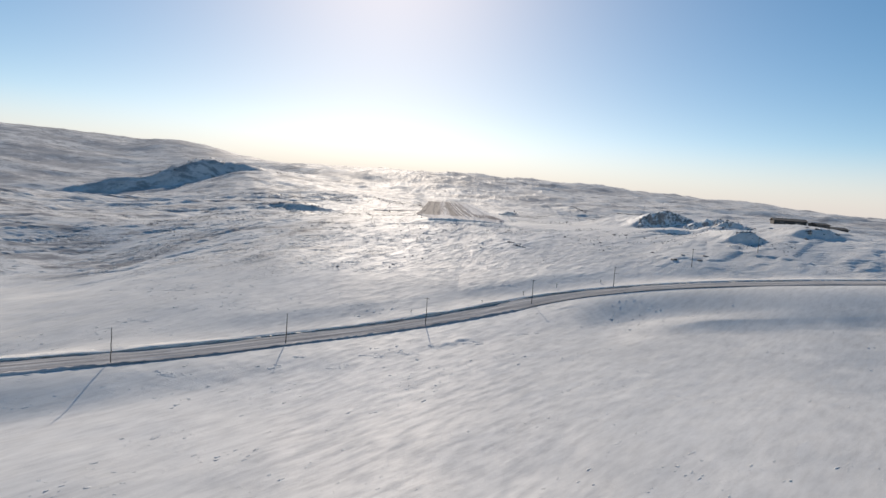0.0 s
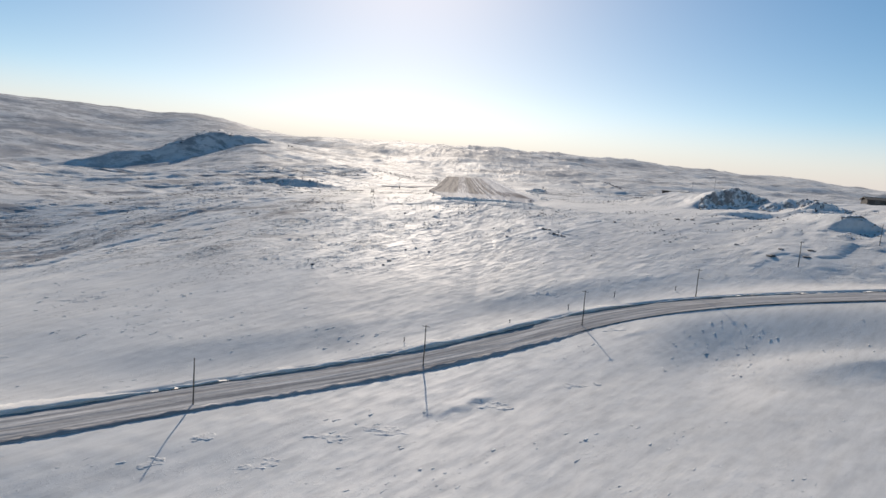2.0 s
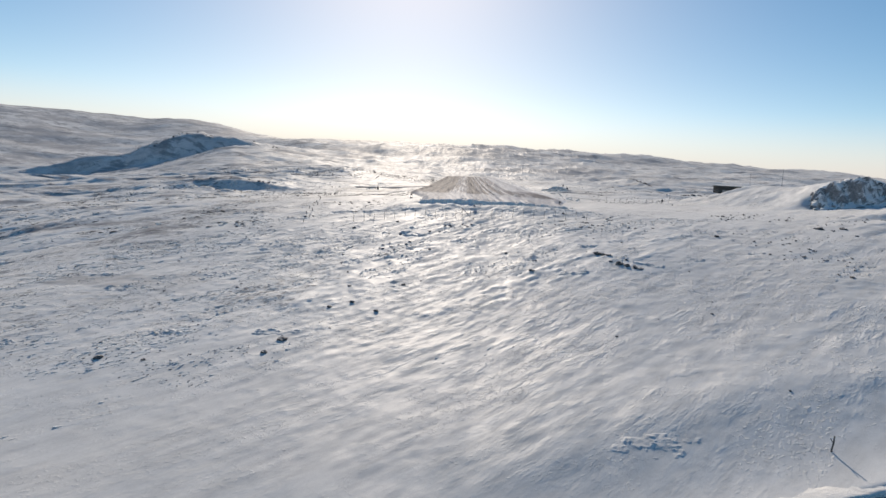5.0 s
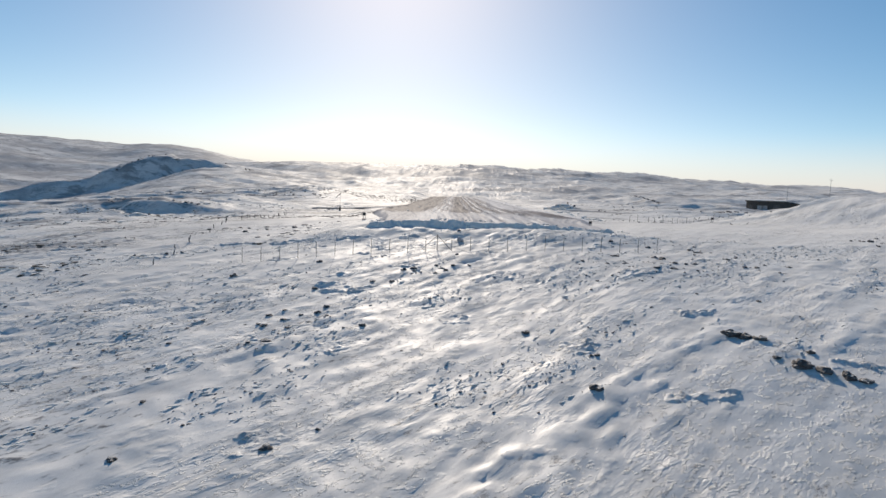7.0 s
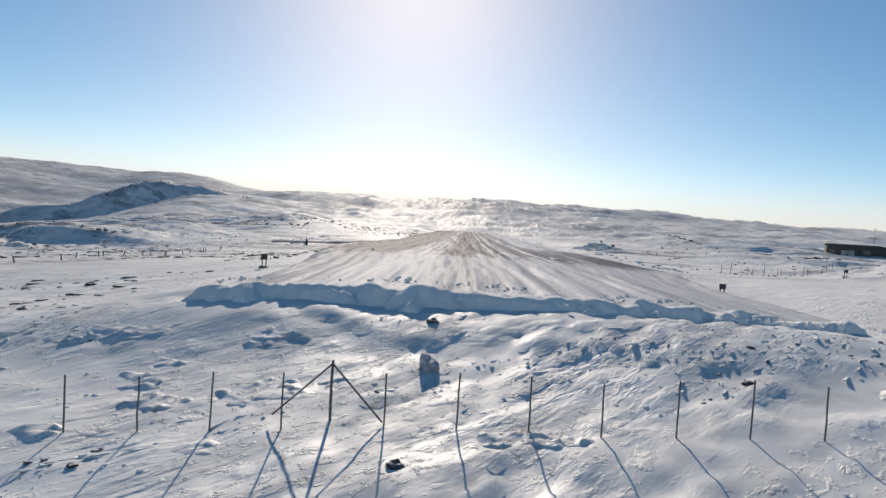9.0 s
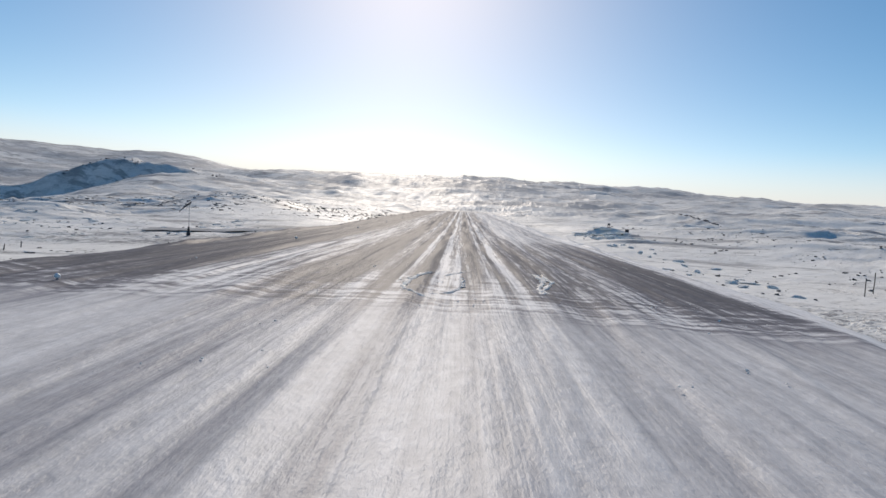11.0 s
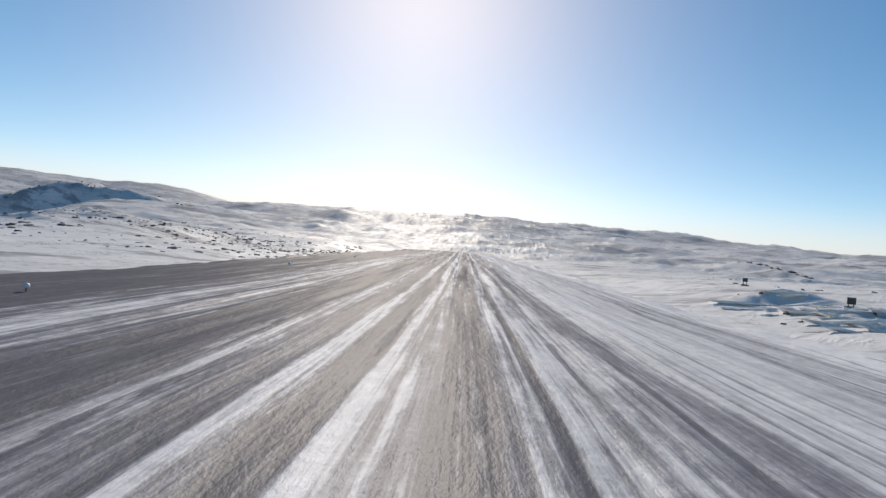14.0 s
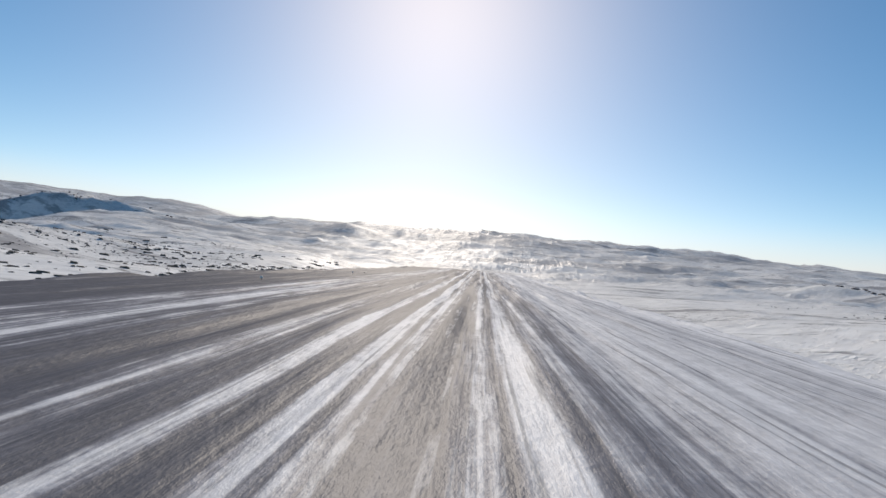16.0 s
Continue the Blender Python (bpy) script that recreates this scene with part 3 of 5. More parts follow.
def grid_mesh(name, xs, ys, zs, mat, parent=None):
    """A sheet over the rows ys and columns xs (2D arrays of places)."""
    rows, cols = xs.shape
    me = bpy.data.meshes.new(name)
    co = np.stack([xs, ys, zs], 2).reshape(-1, 3).astype(np.float32)
    i = np.arange((rows - 1) * (cols - 1))
    a = (i // (cols - 1)) * cols + i % (cols - 1)
    quads = np.stack([a, a + 1, a + cols + 1, a + cols], 1).astype(np.int32)
    me.vertices.add(len(co))
    me.vertices.foreach_set("co", co.ravel())
    me.loops.add(quads.size)
    me.loops.foreach_set("vertex_index", quads.ravel())
    me.polygons.add(len(quads))
    me.polygons.foreach_set("loop_start", np.arange(0, quads.size, 4, dtype=np.int32))
    me.polygons.foreach_set("use_smooth", np.ones(len(quads), dtype=bool))
    me.update(calc_edges=True)
    me.materials.append(mat)
    ob = new(name, me)
    ob.parent = parent
    return ob


# ---- ground ----
col_u = np.arange(-5.72, 5.73, 0.0140)
col_x = 12.5 * np.sinh(col_u) - 2.0
rows_y = [np.arange(-90, 20, 1.6), np.arange(20, 60, 0.7), np.arange(60, 105, 0.33), np.arange(105, 166, 0.22), np.arange(166, 330, 0.55)]
far_y, gap = [330.0], 0.7
while far_y[-1] < 2400:
    far_y.append(far_y[-1] + gap)
    gap = min(gap * 1.022, 24)
row_y = np.concatenate(rows_y + [np.array(far_y)])
gx, gy = np.meshgrid(col_x, row_y)
ground = grid_mesh("ground", gx, gy, land(gx.ravel(), gy.ravel()).reshape(gx.shape), SNOW)
tagged(ground, "wind-packed snow slope with crusted ridges and scoured patches", "snowfield", kind="structure")

def sastrugi(patches, tall):
    """Patches of scalloped wind-cut ledges, steep towards the wind, on the packed slope."""
    cells, points, base = [], [], 0
    for k, (cx, cy, rx, ry) in enumerate(patches):
        q = np.arange(-1.25, 1.2501, 0.065 / rx)
        w = np.arange(-1.25, 1.2501, 0.05 / ry)
        a, b = np.meshgrid(q, w)
        x, y = cx + a * rx + 0.2 * b * rx, cy + b * ry
        reach = 1 - step(0.35, 1.0, np.hypot(a, b) + 0.55 * fbm(x / 0.9, y / 0.6, 161, 3))
        rim = 1 - step(0.85, 1.2, np.maximum(np.abs(a), np.abs(b)))
        phase = y / 0.42 + 0.35 * x + 1.5 * fbm(x / 0.9, y / 0.8, 163, 3) + 0.5 * k
        saw = 1 - (phase - np.floor(phase))
        saw = saw * step(0.0, 0.14, 1 - saw)
        scallop = np.clip(0.35 + 1.3 * fbm(x / 0.45, y / 0.5, 165 + k, 2), 0, 1.3)
        z = land(x, y) + 0.02 + reach * scallop * tall * saw + 0.012 * reach * fbm(x / 0.12, y / 0.12, 167, 2) - 0.3 * (1 - rim) - 0.06 * (1 - reach)
        rows, cols = x.shape
        i = np.arange((rows - 1) * (cols - 1))
        c = (i // (cols - 1)) * cols + i % (cols - 1) + base
        cells.append(np.stack([c, c + 1, c + cols + 1, c + cols], 1))
        points.append(np.stack([x, y, z], 2).reshape(-1, 3))
        base += rows * cols
    me = bpy.data.meshes.new("sastrugi")
    me.from_pydata(np.concatenate(points).tolist(), [], np.concatenate(cells).tolist())
    me.polygons.foreach_set("use_smooth", np.ones(len(me.polygons), dtype=bool))
    me.materials.append(SNOW)
    return tagged(new("sastrugi", me), "scalloped wind-cut ledges in patches on packed snow", "snow ledges", kind="stuff")


def wind_patches(count, area, apart, seed):
    """Places for ledge patches, where the wind has scoured the slope."""
    r = random.Random(seed)
    out = []
    while len(out) < count:
        x, y = r.uniform(area[0], area[1]), r.uniform(area[2], area[3])
        if x > -14 and y < 128:
            continue
        if all(math.hypot(x - p[0], y - p[1]) > apart for p in out):
            out.append((x, y, r.uniform(0.9, 2.0), r.uniform(0.5, 1.1)))
    return out


near_fence = [(-10.2, 155.3, 1.5, 0.7), (-8.2, 153.4, 1.1, 0.9), (-7.4, 151.9, 0.8, 0.5), (-6.2, 155.3, 1.4, 0.6), (-8.5, 150.5, 1.3, 0.5), (-5.5, 150.4, 0.7, 0.6),
              (-5.4, 147.4, 1.3, 0.7), (-9.0, 145.6, 1.5, 0.6), (-9.0, 143.9, 1.0, 0.5), (-4.0, 152.9, 1.5, 0.6), (-15.8, 155.6, 1.8, 0.7), (-13.2, 153.3, 1.3, 0.7)]
sastrugi(near_fence + wind_patches(34, (-36, 26, 112, 156), 4.2, 9), 0.085)
# lower ledges on the smooth snow round the road
sastrugi([(-12.5, 67.5, 1.8, 1.0), (-8.9, 71.0, 2.2, 0.8), (-4.9, 72.7, 2.2, 0.8), (2.8, 78.0, 2.0, 0.9), (-19.5, 67.0, 1.4, 0.8), (-29.6, 62.7, 2.0, 1.2),
          (-43.7, 80.5, 2.6, 1.6), (-45.5, 96.4, 2.8, 1.6), (9.0, 108.0, 2.6, 1.1), (10.4, 82.8, 2.0, 0.8), (-17.3, 70.4, 1.2, 0.7), (15.2, 97.0, 1.8, 0.8)], 0.045)

# ---- ploughed strip ----
sv = np.concatenate([np.arange(-1.5, 1.3, 0.09), np.arange(1.3, 5, 0.16), np.arange(5, 100, 0.3), np.arange(100, STRIP_LONG, 0.8)])
su = np.concatenate([np.array([-12.2, -11.6, -11.1, -10.7, -10.4, -10.0]), np.arange(-STRIP_HALF, STRIP_HALF + 0.01, 0.11), np.array([10.0, 10.4, 10.7, 11.1, 11.6, 12.2])])
ru, rv = np.meshgrid(su, sv)
lumps = 0.42 * fbm(ru / 1.6, ru * 0 + 4.1, 81, 3)              # ragged front edge
lumps = lumps + 0.34 * step(0, 4, ru) * np.maximum(fbm(ru / 0.55, ru * 0 + 1.7, 86, 2), -0.3)
top = strip_top(ru, rv)
edge = 1 - step(STRIP_HALF - 0.2, STRIP_HALF + 2.2, np.abs(ru))
front = step(-0.75, 0.1, rv + lumps + 0.22 * fbm(ru / 0.6, rv / 0.5, 84, 3))
near = np.exp(-((rv + lumps - 0.35) / 0.5) ** 2)
lip = near * (0.02 + 0.13 * np.maximum(fbm(ru / 0.8, rv / 0.6, 87, 3), -0.3))
berm = 0.2 * np.exp(-((np.abs(ru) - STRIP_HALF) / 0.7) ** 2) * (0.5 + 0.8 * fbm(ru, rv / 5.0, 89, 3))
rz = top - 0.1 * (1 - step(0.5, 6.0, rv)) + lip + berm - (1 - edge) * 0.75 - (1 - front) * 0.7 - 0.6 * (1 - step(-1.5, -1.0, rv))
rz = rz - 0.8 * step(STRIP_LONG - 8, STRIP_LONG, rv)
lean = math.degrees(math.atan(STRIP_LEAN))
ru = ru * strip_spread(ru, rv)
cut = int(np.searchsorted(sv, 0.75))
strip = grid_mesh("runway", ru[cut:], rv[cut:], rz[cut:], STRIP)
face = grid_mesh("embankment", ru[:cut + 1], rv[:cut + 1], rz[:cut + 1], DRIFT)
for ob in (strip, face):
    ob.matrix_world = pose(STRIP_X, STRIP_Y, 0, 0, 0, lean)
tagged(strip, "ploughed airstrip of grey packed snow with white drift streaks", "runway", kind="structure")
tagged(face, "shaded ragged snow face at the end of the airstrip", "embankment", kind="structure")


# ---- road and its banks ----
def sweep(name, line, offsets, mat, jitter=None, uv=False):
    """A strip along a line: offsets are (sideways, up); jitter(s, k) adds to (sideways, up)."""
    p = np.array(line)
    d = np.gradient(p[:, :2], axis=0)
    d = d / np.linalg.norm(d, axis=1)[:, None]
    nrm = np.stack([d[:, 1], -d[:, 0]], 1)
    s = np.concatenate([[0], np.cumsum(np.hypot(*np.diff(p[:, :2], axis=0).T))])
    xs, ys, zs = (np.zeros((len(p), len(offsets))) for _ in range(3))
    for k, (o, h) in enumerate(offsets):
        jo, jh = jitter(s, k) if jitter else (0, 0)
        xs[:, k], ys[:, k], zs[:, k] = p[:, 0] + nrm[:, 0] * (o + jo), p[:, 1] + nrm[:, 1] * (o + jo), p[:, 2] + h + jh
    ob = grid_mesh(name, xs, ys, zs, mat)
    if uv:
        layer = ob.data.uv_layers.new(name="along")
        idx = np.zeros(len(ob.data.loops), dtype=np.int32)
        ob.data.loops.foreach_get("vertex_index", idx)
        n = len(offsets)
        off = np.array([o for o, _ in offsets])
        layer.data.foreach_set("uv", np.stack([off[idx % n], s[idx // n]], 1).astype(np.float32).ravel())
    return ob


line_fine = np.stack([np.interp(np.arange(0, len(ROAD_PATH) - 1, 0.3), np.arange(len(ROAD_PATH)), ROAD_PATH[:, i]) for i in range(3)], 1)
offs = [(o, 0.03 - 0.02 * abs(o)) for o in np.arange(-2.5, 2.51, 0.125)]
road = sweep("road", line_fine, offs, ROAD, lambda s, k: (0, 0.035 * fbm(s / 9.0, s * 0 + k * 0.45, 91, 3)), True)
tagged(road, "ploughed mountain road of packed grey snow with wheel tracks", "road", kind="structure")


def bank(tall, seed):
    """Ploughed snow bank along the downhill edge, lower past the bend, with a steep broken face to the road."""
    prof = [(-4.8, -0.1), (-4.1, 0.5), (-3.5, 0.8), (-3.0, 0.95), (-2.6, 1.0), (-2.2, 0.96), (-2.31, 0.55), (-2.38, -0.12)]

    def jitter(s, k):
        past = step(14, 22, line_fine[:, 0])
        amp = (0.75 + 0.4 * fbm(s / 6.0, s * 0 + seed, seed, 4)) * (1 - 0.5 * past) - 0.125 * past
        return -0.14 * fbm(s / 1.3, s * 0 + k, seed + 5, 2), (amp - 1) * tall * max(prof[k][1], 0) + 0.05 * fbm(s / 0.8, s * 0 + k * 1.3, seed + 7, 2)
    ob = sweep("snow_bank", line_fine, [(a, b * tall if b > 0 else b) for a, b in prof], DRIFT, jitter)
    return tagged(ob, "low ploughed snow bank broken along the road edge", "snow bank", "road banks", "structure")


bank(0.30, 101)


def berm(reach, seed):
    """Low broken ridge of clods that the plough leaves along the near edge, with gaps between the clods; the road's
    grey stands in for its shaded near face.
    """
    prof = [(2.2, -0.06), (2.32, 0.55), (2.5, 1.0), (2.68, 0.95), (2.85, 0.45), (3.05, -0.35)]

    def jitter(s, k):
        tick = np.maximum(fbm(s / 0.55, s * 0 + 0.3 * k, seed, 2), -0.2)
        fade = 1 - step(7.0, 11.0, line_fine[:reach, 0])
        h = max(prof[k][1], 0)
        return 0.10 * fbm(s / 0.7, s * 0 + k, seed + 3, 2), fade * h * (0.06 + 0.12 * tick + 0.04 * fbm(s / 5.0, s * 0, seed + 5, 2)) - 0.1 * (1 - fade)
    ob = sweep("snow_berm", line_fine[:reach], [(o, min(h, 0)) for o, h in prof], ROAD, jitter, True)
    return tagged(ob, "low ridge of grey ploughed clods along the road edge", "snow berm", "road banks", "structure")


berm(int(np.searchsorted(line_fine[:, 0], 11.5)), 111)


def side_track(points, half, seed):
    """A scraped track leading off the strip over the snow beside it."""
    p = smooth_line([(x, y, 0) for x, y in points], 0.5)
    p[:, 2] = land(p[:, 0], p[:, 1]) + 0.07
    offs = [(o, -0.10 * (abs(o) / half) ** 4) for o in np.linspace(-half, half, 17)]
    ob = sweep("side_track", p, offs, ROAD, lambda s, k: (0.5 * fbm(s / 3.0, s * 0 + 0.2 * k, seed, 3), 0.03 * fbm(s / 1.5, s * 0 + k * 0.5, seed + 1, 3)), True)
    return tagged(ob, "scraped track of grey packed snow leading off the airstrip", "track", "side tracks", "structure")


side_track([(-13, 240.5), (-20, 239.5), (-28, 236.5), (-38, 233.5)], 3.2, 121)
# short spur; its grey also stands in for shade along the berm edge
side_track([(-12, 209), (-17, 208.6), (-23, 209.2), (-29, 210.5)], 1.3, 131)


# ---- helpers for things ----
def part(name, bm, mat, parent=None, label="", smooth=False):
    me = bpy.data.meshes.new(name)
    bm.to_mesh(me)
    bm.free()
    me.materials.append(mat)
    if smooth:
        me.polygons.foreach_set("use_smooth", [True] * len(me.polygons))
    ob = new(name, me)
    ob.parent = parent
    return tagged(ob, label) if label else ob


def box(bm, centre, size, turn=None, bevel=0.0):
    m = Matrix.Translation(centre) @ (turn or Matrix()) @ Matrix.Diagonal((*size, 1))
    made = bmesh.ops.create_cube(bm, size=1.0, matrix=m)
    if bevel:
        edges = list({e for v in made["verts"] for e in v.link_edges})
        bmesh.ops.bevel(bm, geom=edges, offset=bevel, segments=2, affect="EDGES", profile=0.6)
    return bm


def rod(bm, a, b, r0, r1=None, sides=8, wobble=0.0, rings=2, seed=0):
    """A tapered rod from a to b, slightly crooked."""
    rnd = random.Random(seed)
    a, b = Vector(a), Vector(b)
    q = (b - a).to_track_quat("Z", "Y").to_matrix()
    loops = []
    for i in range(rings + 1):
        t = i / rings
        r = r0 + ((r0 if r1 is None else r1) - r0) * t
        off = Vector((rnd.uniform(-wobble, wobble), rnd.uniform(-wobble, wobble), 0)) if 0 < i else Vector()
        c = a.lerp(b, t) + off
        loops.append([bm.verts.new(c + q @ Vector((r * math.cos(2 * math.pi * k / sides), r * math.sin(2 * math.pi * k / sides), 0))) for k in range(sides)])
    for lo, hi in zip(loops, loops[1:]):
        for k in range(sides):
            bm.faces.new((lo[k], lo[(k + 1) % sides], hi[(k + 1) % sides], hi[k]))
    bm.faces.new(loops[0][::-1])
    bm.faces.new(loops[-1])
    return bm


def empty(name, m):
    ob = new(name)
    ob.matrix_world = m
    ob.empty_display_size = 0.2
    return ob


# ---- rocks ----
def rock_mesh(seed, detail=2):
    rnd = random.Random(seed)
    bm = bmesh.new()
    bmesh.ops.create_icosphere(bm, subdivisions=detail, radius=1.0)
    s = Vector((rnd.uniform(0.8, 1.3), rnd.uniform(0.7, 1.1), rnd.uniform(0.5, 0.8)))
    o = Vector((rnd.uniform(-50, 50), rnd.uniform(-50, 50), rnd.uniform(-50, 50)))
    for v in bm.verts:
        n = noise.noise(v.co * 1.1 + o) * 0.5 + noise.noise(v.co * 2.6 + o) * 0.28 + noise.cell(v.co * 1.7 + o) * 0.16
        v.co = Vector((v.co.x * s.x, v.co.y * s.y, v.co.z * s.z)) * (1 + n)
    me = bpy.data.meshes.new("rock")
    bm.to_mesh(me)
    bm.free()
    me.materials.append(ROCK)
    return me


ROCKS = [rock_mesh(i) for i in range(8)]
BIG_ROCKS = [rock_mesh(20 + i, 3) for i in range(4)]
STANDING = rock_mesh(21, 3)
STANDING.materials[0] = GREY_STONE


def rock(x, y, size, me, turn=0.0, flat=1.0, sink=0.25, label="dark lichened rock poking out of the packed snow", group="rocks on the slope"):
    ob = new("rock", me)
    ob.matrix_world = Matrix.Translation((x, y, height(x, y) + size * flat * (0.35 - sink))) @ pose(0, 0, 0, 0, 0, turn) @ Matrix.Diagonal((size, size, size * flat, 1))
    return tagged(ob, label, "rock", group)


# rocks that stand out on the slope: x, y, half-size
for i, (x, y, s) in enumerate(((-23.0, 112.6, 0.33), (-13.5, 115.0, 0.3), (-13.1, 117.0, 0.42), (-11.6, 122.9, 0.3), (-10.2, 124.1, 0.3), (-6.9, 128.4, 0.28), (3.8, 132.4, 0.35), (-15.5, 145.6, 0.34), (-11.1, 148.6, 0.24), (-4.8, 146.7, 0.3), (-6.8, 144.2, 0.22), (-9.8, 143.2, 0.26), (11.1, 148.8, 0.3), (10.6, 149.9, 0.34), (7.9, 150.7, 0.24), (-2.4, 149.9, 0.2), (10.8, 154.3, 0.22), (-18.2, 165.0, 0.3), (-20.5, 164.2, 0.2), (23.5, 145.2, 0.4), (9.2, 120.1, 0.16))):
    rock(x, y, 0.68 * s, ROCKS[i % 8], i * 47, 0.85)
rock(-2.43, 154.0, 0.27, STANDING, 20, 1.0, 0.15, "grey boulder standing on the snow near the fence")
for i, (x, y, s, f) in enumerate(((10.1, 136.7, 0.33, 0.75), (10.5, 136.4, 0.26, 0.9), (11.0, 136.1, 0.24, 0.8), (11.6, 133.9, 0.3, 0.8), (12.2, 133.4, 0.34, 0.75), (12.8, 133.0, 0.28, 0.9), (13.2, 132.7, 0.2, 0.8), (12.4, 134.9, 0.16, 0.8), (10.9, 134.4, 0.14, 0.8))):
    rock(x, y, s, (BIG_ROCKS + ROCKS)[(i * 5) % 12], i * 70, f, 0.2, "dark bare rock ledge breaking out of the snow slope", "rock ledges")
rnd = random.Random(5)
for i in range(60):
    c = rnd.random()
    if c < 0.45:
        x, y = rnd.gauss(-8, 9), rnd.uniform(117, 157)
    elif c < 0.75:
        x, y = rnd.gauss(5, 7), rnd.uniform(128, 156)
    elif c < 0.9:
        x, y = rnd.uniform(-45, -12), rnd.uniform(108, 166)
    else:
        x, y = rnd.uniform(12, 50), rnd.uniform(112, 160)
    rock(x, y, 0.05 + 0.13 * rnd.random() ** 2.4, ROCKS[rnd.randrange(8)], rnd.uniform(0, 360), rnd.uniform(0.6, 1.0))


# bands of rubble where the wind has bared the slope: from, to, spread, count
rnd = random.Random(23)
for ax, ay, bx, by, wide, n in ((11.8, 155.6, 17.0, 146.8, 0.7, 24), (7.0, 148.6, 13.2, 149.6, 0.8, 16), (-13.5, 133.6, -8.6, 140.2, 0.9, 18), (-7.0, 145.0, -1.5, 147.5, 0.8, 14)):
    for i in range(n):
        t = rnd.random()
        rock(ax + (bx - ax) * t + rnd.gauss(0, wide), ay + (by - ay) * t + rnd.gauss(0, wide), 0.06 + 0.15 * rnd.random() ** 1.6, ROCKS[rnd.randrange(8)], rnd.uniform(0, 360), rnd.uniform(0.5, 0.8), 0.3)


# ---- loose stones and broken crust, past counting ----
CHIP = np.array([(-1, -1, -1), (1, -1, -1), (1, 1, -1), (-1, 1, -1), (-0.7, -0.7, 1), (0.7, -0.7, 1), (0.7, 0.7, 1), (-0.7, 0.7, 1)], float)
CHIP_FACES = ((0, 3, 2, 1), (4, 5, 6, 7), (0, 1, 5, 4), (1, 2, 6, 5), (2, 3, 7, 6), (3, 0, 4, 7))


def scatter(name, count, area, cut, size, flat, sink, mat, seed, label, category, tilt=0.25, seeds=(45, 57), lift=0.0, drawn=0.0):
    """Angular pieces in wind-drawn clusters over an area (x0, x1, y0, y1), in one mesh."""
    r = np.random.default_rng(seed)
    n = count * 12
    x, y = r.uniform(area[0], area[1], n), r.uniform(area[2], area[3], n)
    cw, sw = math.cos(radians(WIND)), math.sin(radians(WIND))
    a, c = x * sw + y * cw, x * cw - y * sw
    f = fbm(c / 2.2, a / 6.5, seeds[0], 4, 0.6) + 0.6 * fbm(x / 11.0, y / 9.0, seeds[1], 2)
    f = f - 1.6 * step(-16, -6, x) * (1 - step(126, 134, y)) * (y > 100)      # smooth drift low on the slope
    keep = np.where(f + r.uniform(-0.35, 0.35, n) > cut)[0][:count]
    x, y, n = x[keep], y[keep], len(keep)
    s = size[0] + (size[1] - size[0]) * r.random(n) ** 3
    dims = s[:, None] * np.stack([r.uniform(0.7, 1.6, n), r.uniform(0.6, 1.1, n), flat * r.uniform(0.6, 1.3, n)], 1)
    p = (CHIP[None] + r.uniform(-0.35, 0.35, (n, 8, 3))) * dims[:, None, :] * 0.6
    turn = r.uniform(0, 2 * math.pi, n)
    if drawn:
        dims = dims * np.array([drawn, 1.0, 1.0])      # pieces drawn out along the wind
        p = (CHIP[None] + r.uniform(-0.35, 0.35, (n, 8, 3))) * dims[:, None, :] * 0.6
        turn = radians(90 - WIND) + r.normal(0, 0.17, n)
    ct, st = np.cos(turn)[:, None], np.sin(turn)[:, None]
    px, py = p[..., 0] * ct - p[..., 1] * st, p[..., 0] * st + p[..., 1] * ct
    lean = r.uniform(-tilt, tilt, (n, 1, 2))
    pz = p[..., 2] + px * lean[..., 0] + py * lean[..., 1] + (land(x, y) + lift + dims[:, 2] * (0.5 - sink))[:, None]
    co = np.stack([px + x[:, None], py + y[:, None], pz], 2).reshape(-1, 3)
    faces = (np.array(CHIP_FACES)[None] + 8 * np.arange(n)[:, None, None]).reshape(-1, 4)
    me = bpy.data.meshes.new(name)
    me.from_pydata(co.tolist(), [], faces.tolist())
    me.materials.append(mat)
    return tagged(new(name, me), label, category, kind="stuff")


scatter("loose_stones", 4200, (-46, 34, 110, 158), 0.36, (0.015, 0.085), 0.55, 0.3, ROCK, 1, "small dark stones strewn over the wind-packed slope", "stones", 0.2, (45, 57), 0.0, 1.3)
scatter("hillside_stones", 900, (-100, -20, 140, 240), 0.45, (0.05, 0.24), 0.6, 0.3, ROCK, 2, "dark stones in streaks on the snowy hillside", "stones")
scatter("outcrop_stones", 900, (26, 80, 118, 165), 0.5, (0.04, 0.22), 0.6, 0.3, ROCK, 3, "dark stones scattered below the craggy outcrop", "stones", 0.25, (46, 58))
scatter("crust_plates", 7000, (-40, 30, 110, 158), 0.32, (0.025, 0.09), 0.34, 0.35, DRIFT, 4, "broken plates of wind crust lying on the snow", "snow crust", 0.18, (45, 59))
scatter("drift_tails", 5200, (-46, 34, 110, 158), 0.28, (0.03, 0.10), 0.34, 0.40, DRIFT, 10, "small wind-drawn snow tails behind stones on the slope", "snow drifts", 0.1, (45, 57), 0.0, 5.0)
scatter("far_drift_tails", 1500, (-110, -30, 120, 250), 0.3, (0.1, 0.3), 0.3, 0.4, DRIFT, 11, "wind-drawn snow ridges on the open hillside", "snow drifts", 0.1, (45, 57), 0.0, 4.0)
scatter("near_drift_tails", 2600, (-60, 66, 36, 124), 0.34, (0.04, 0.15), 0.3, 0.4, DRIFT, 12, "sparse crescent ripples of drifted snow", "snow drifts", 0.1, (48, 58), 0.0, 3.0)
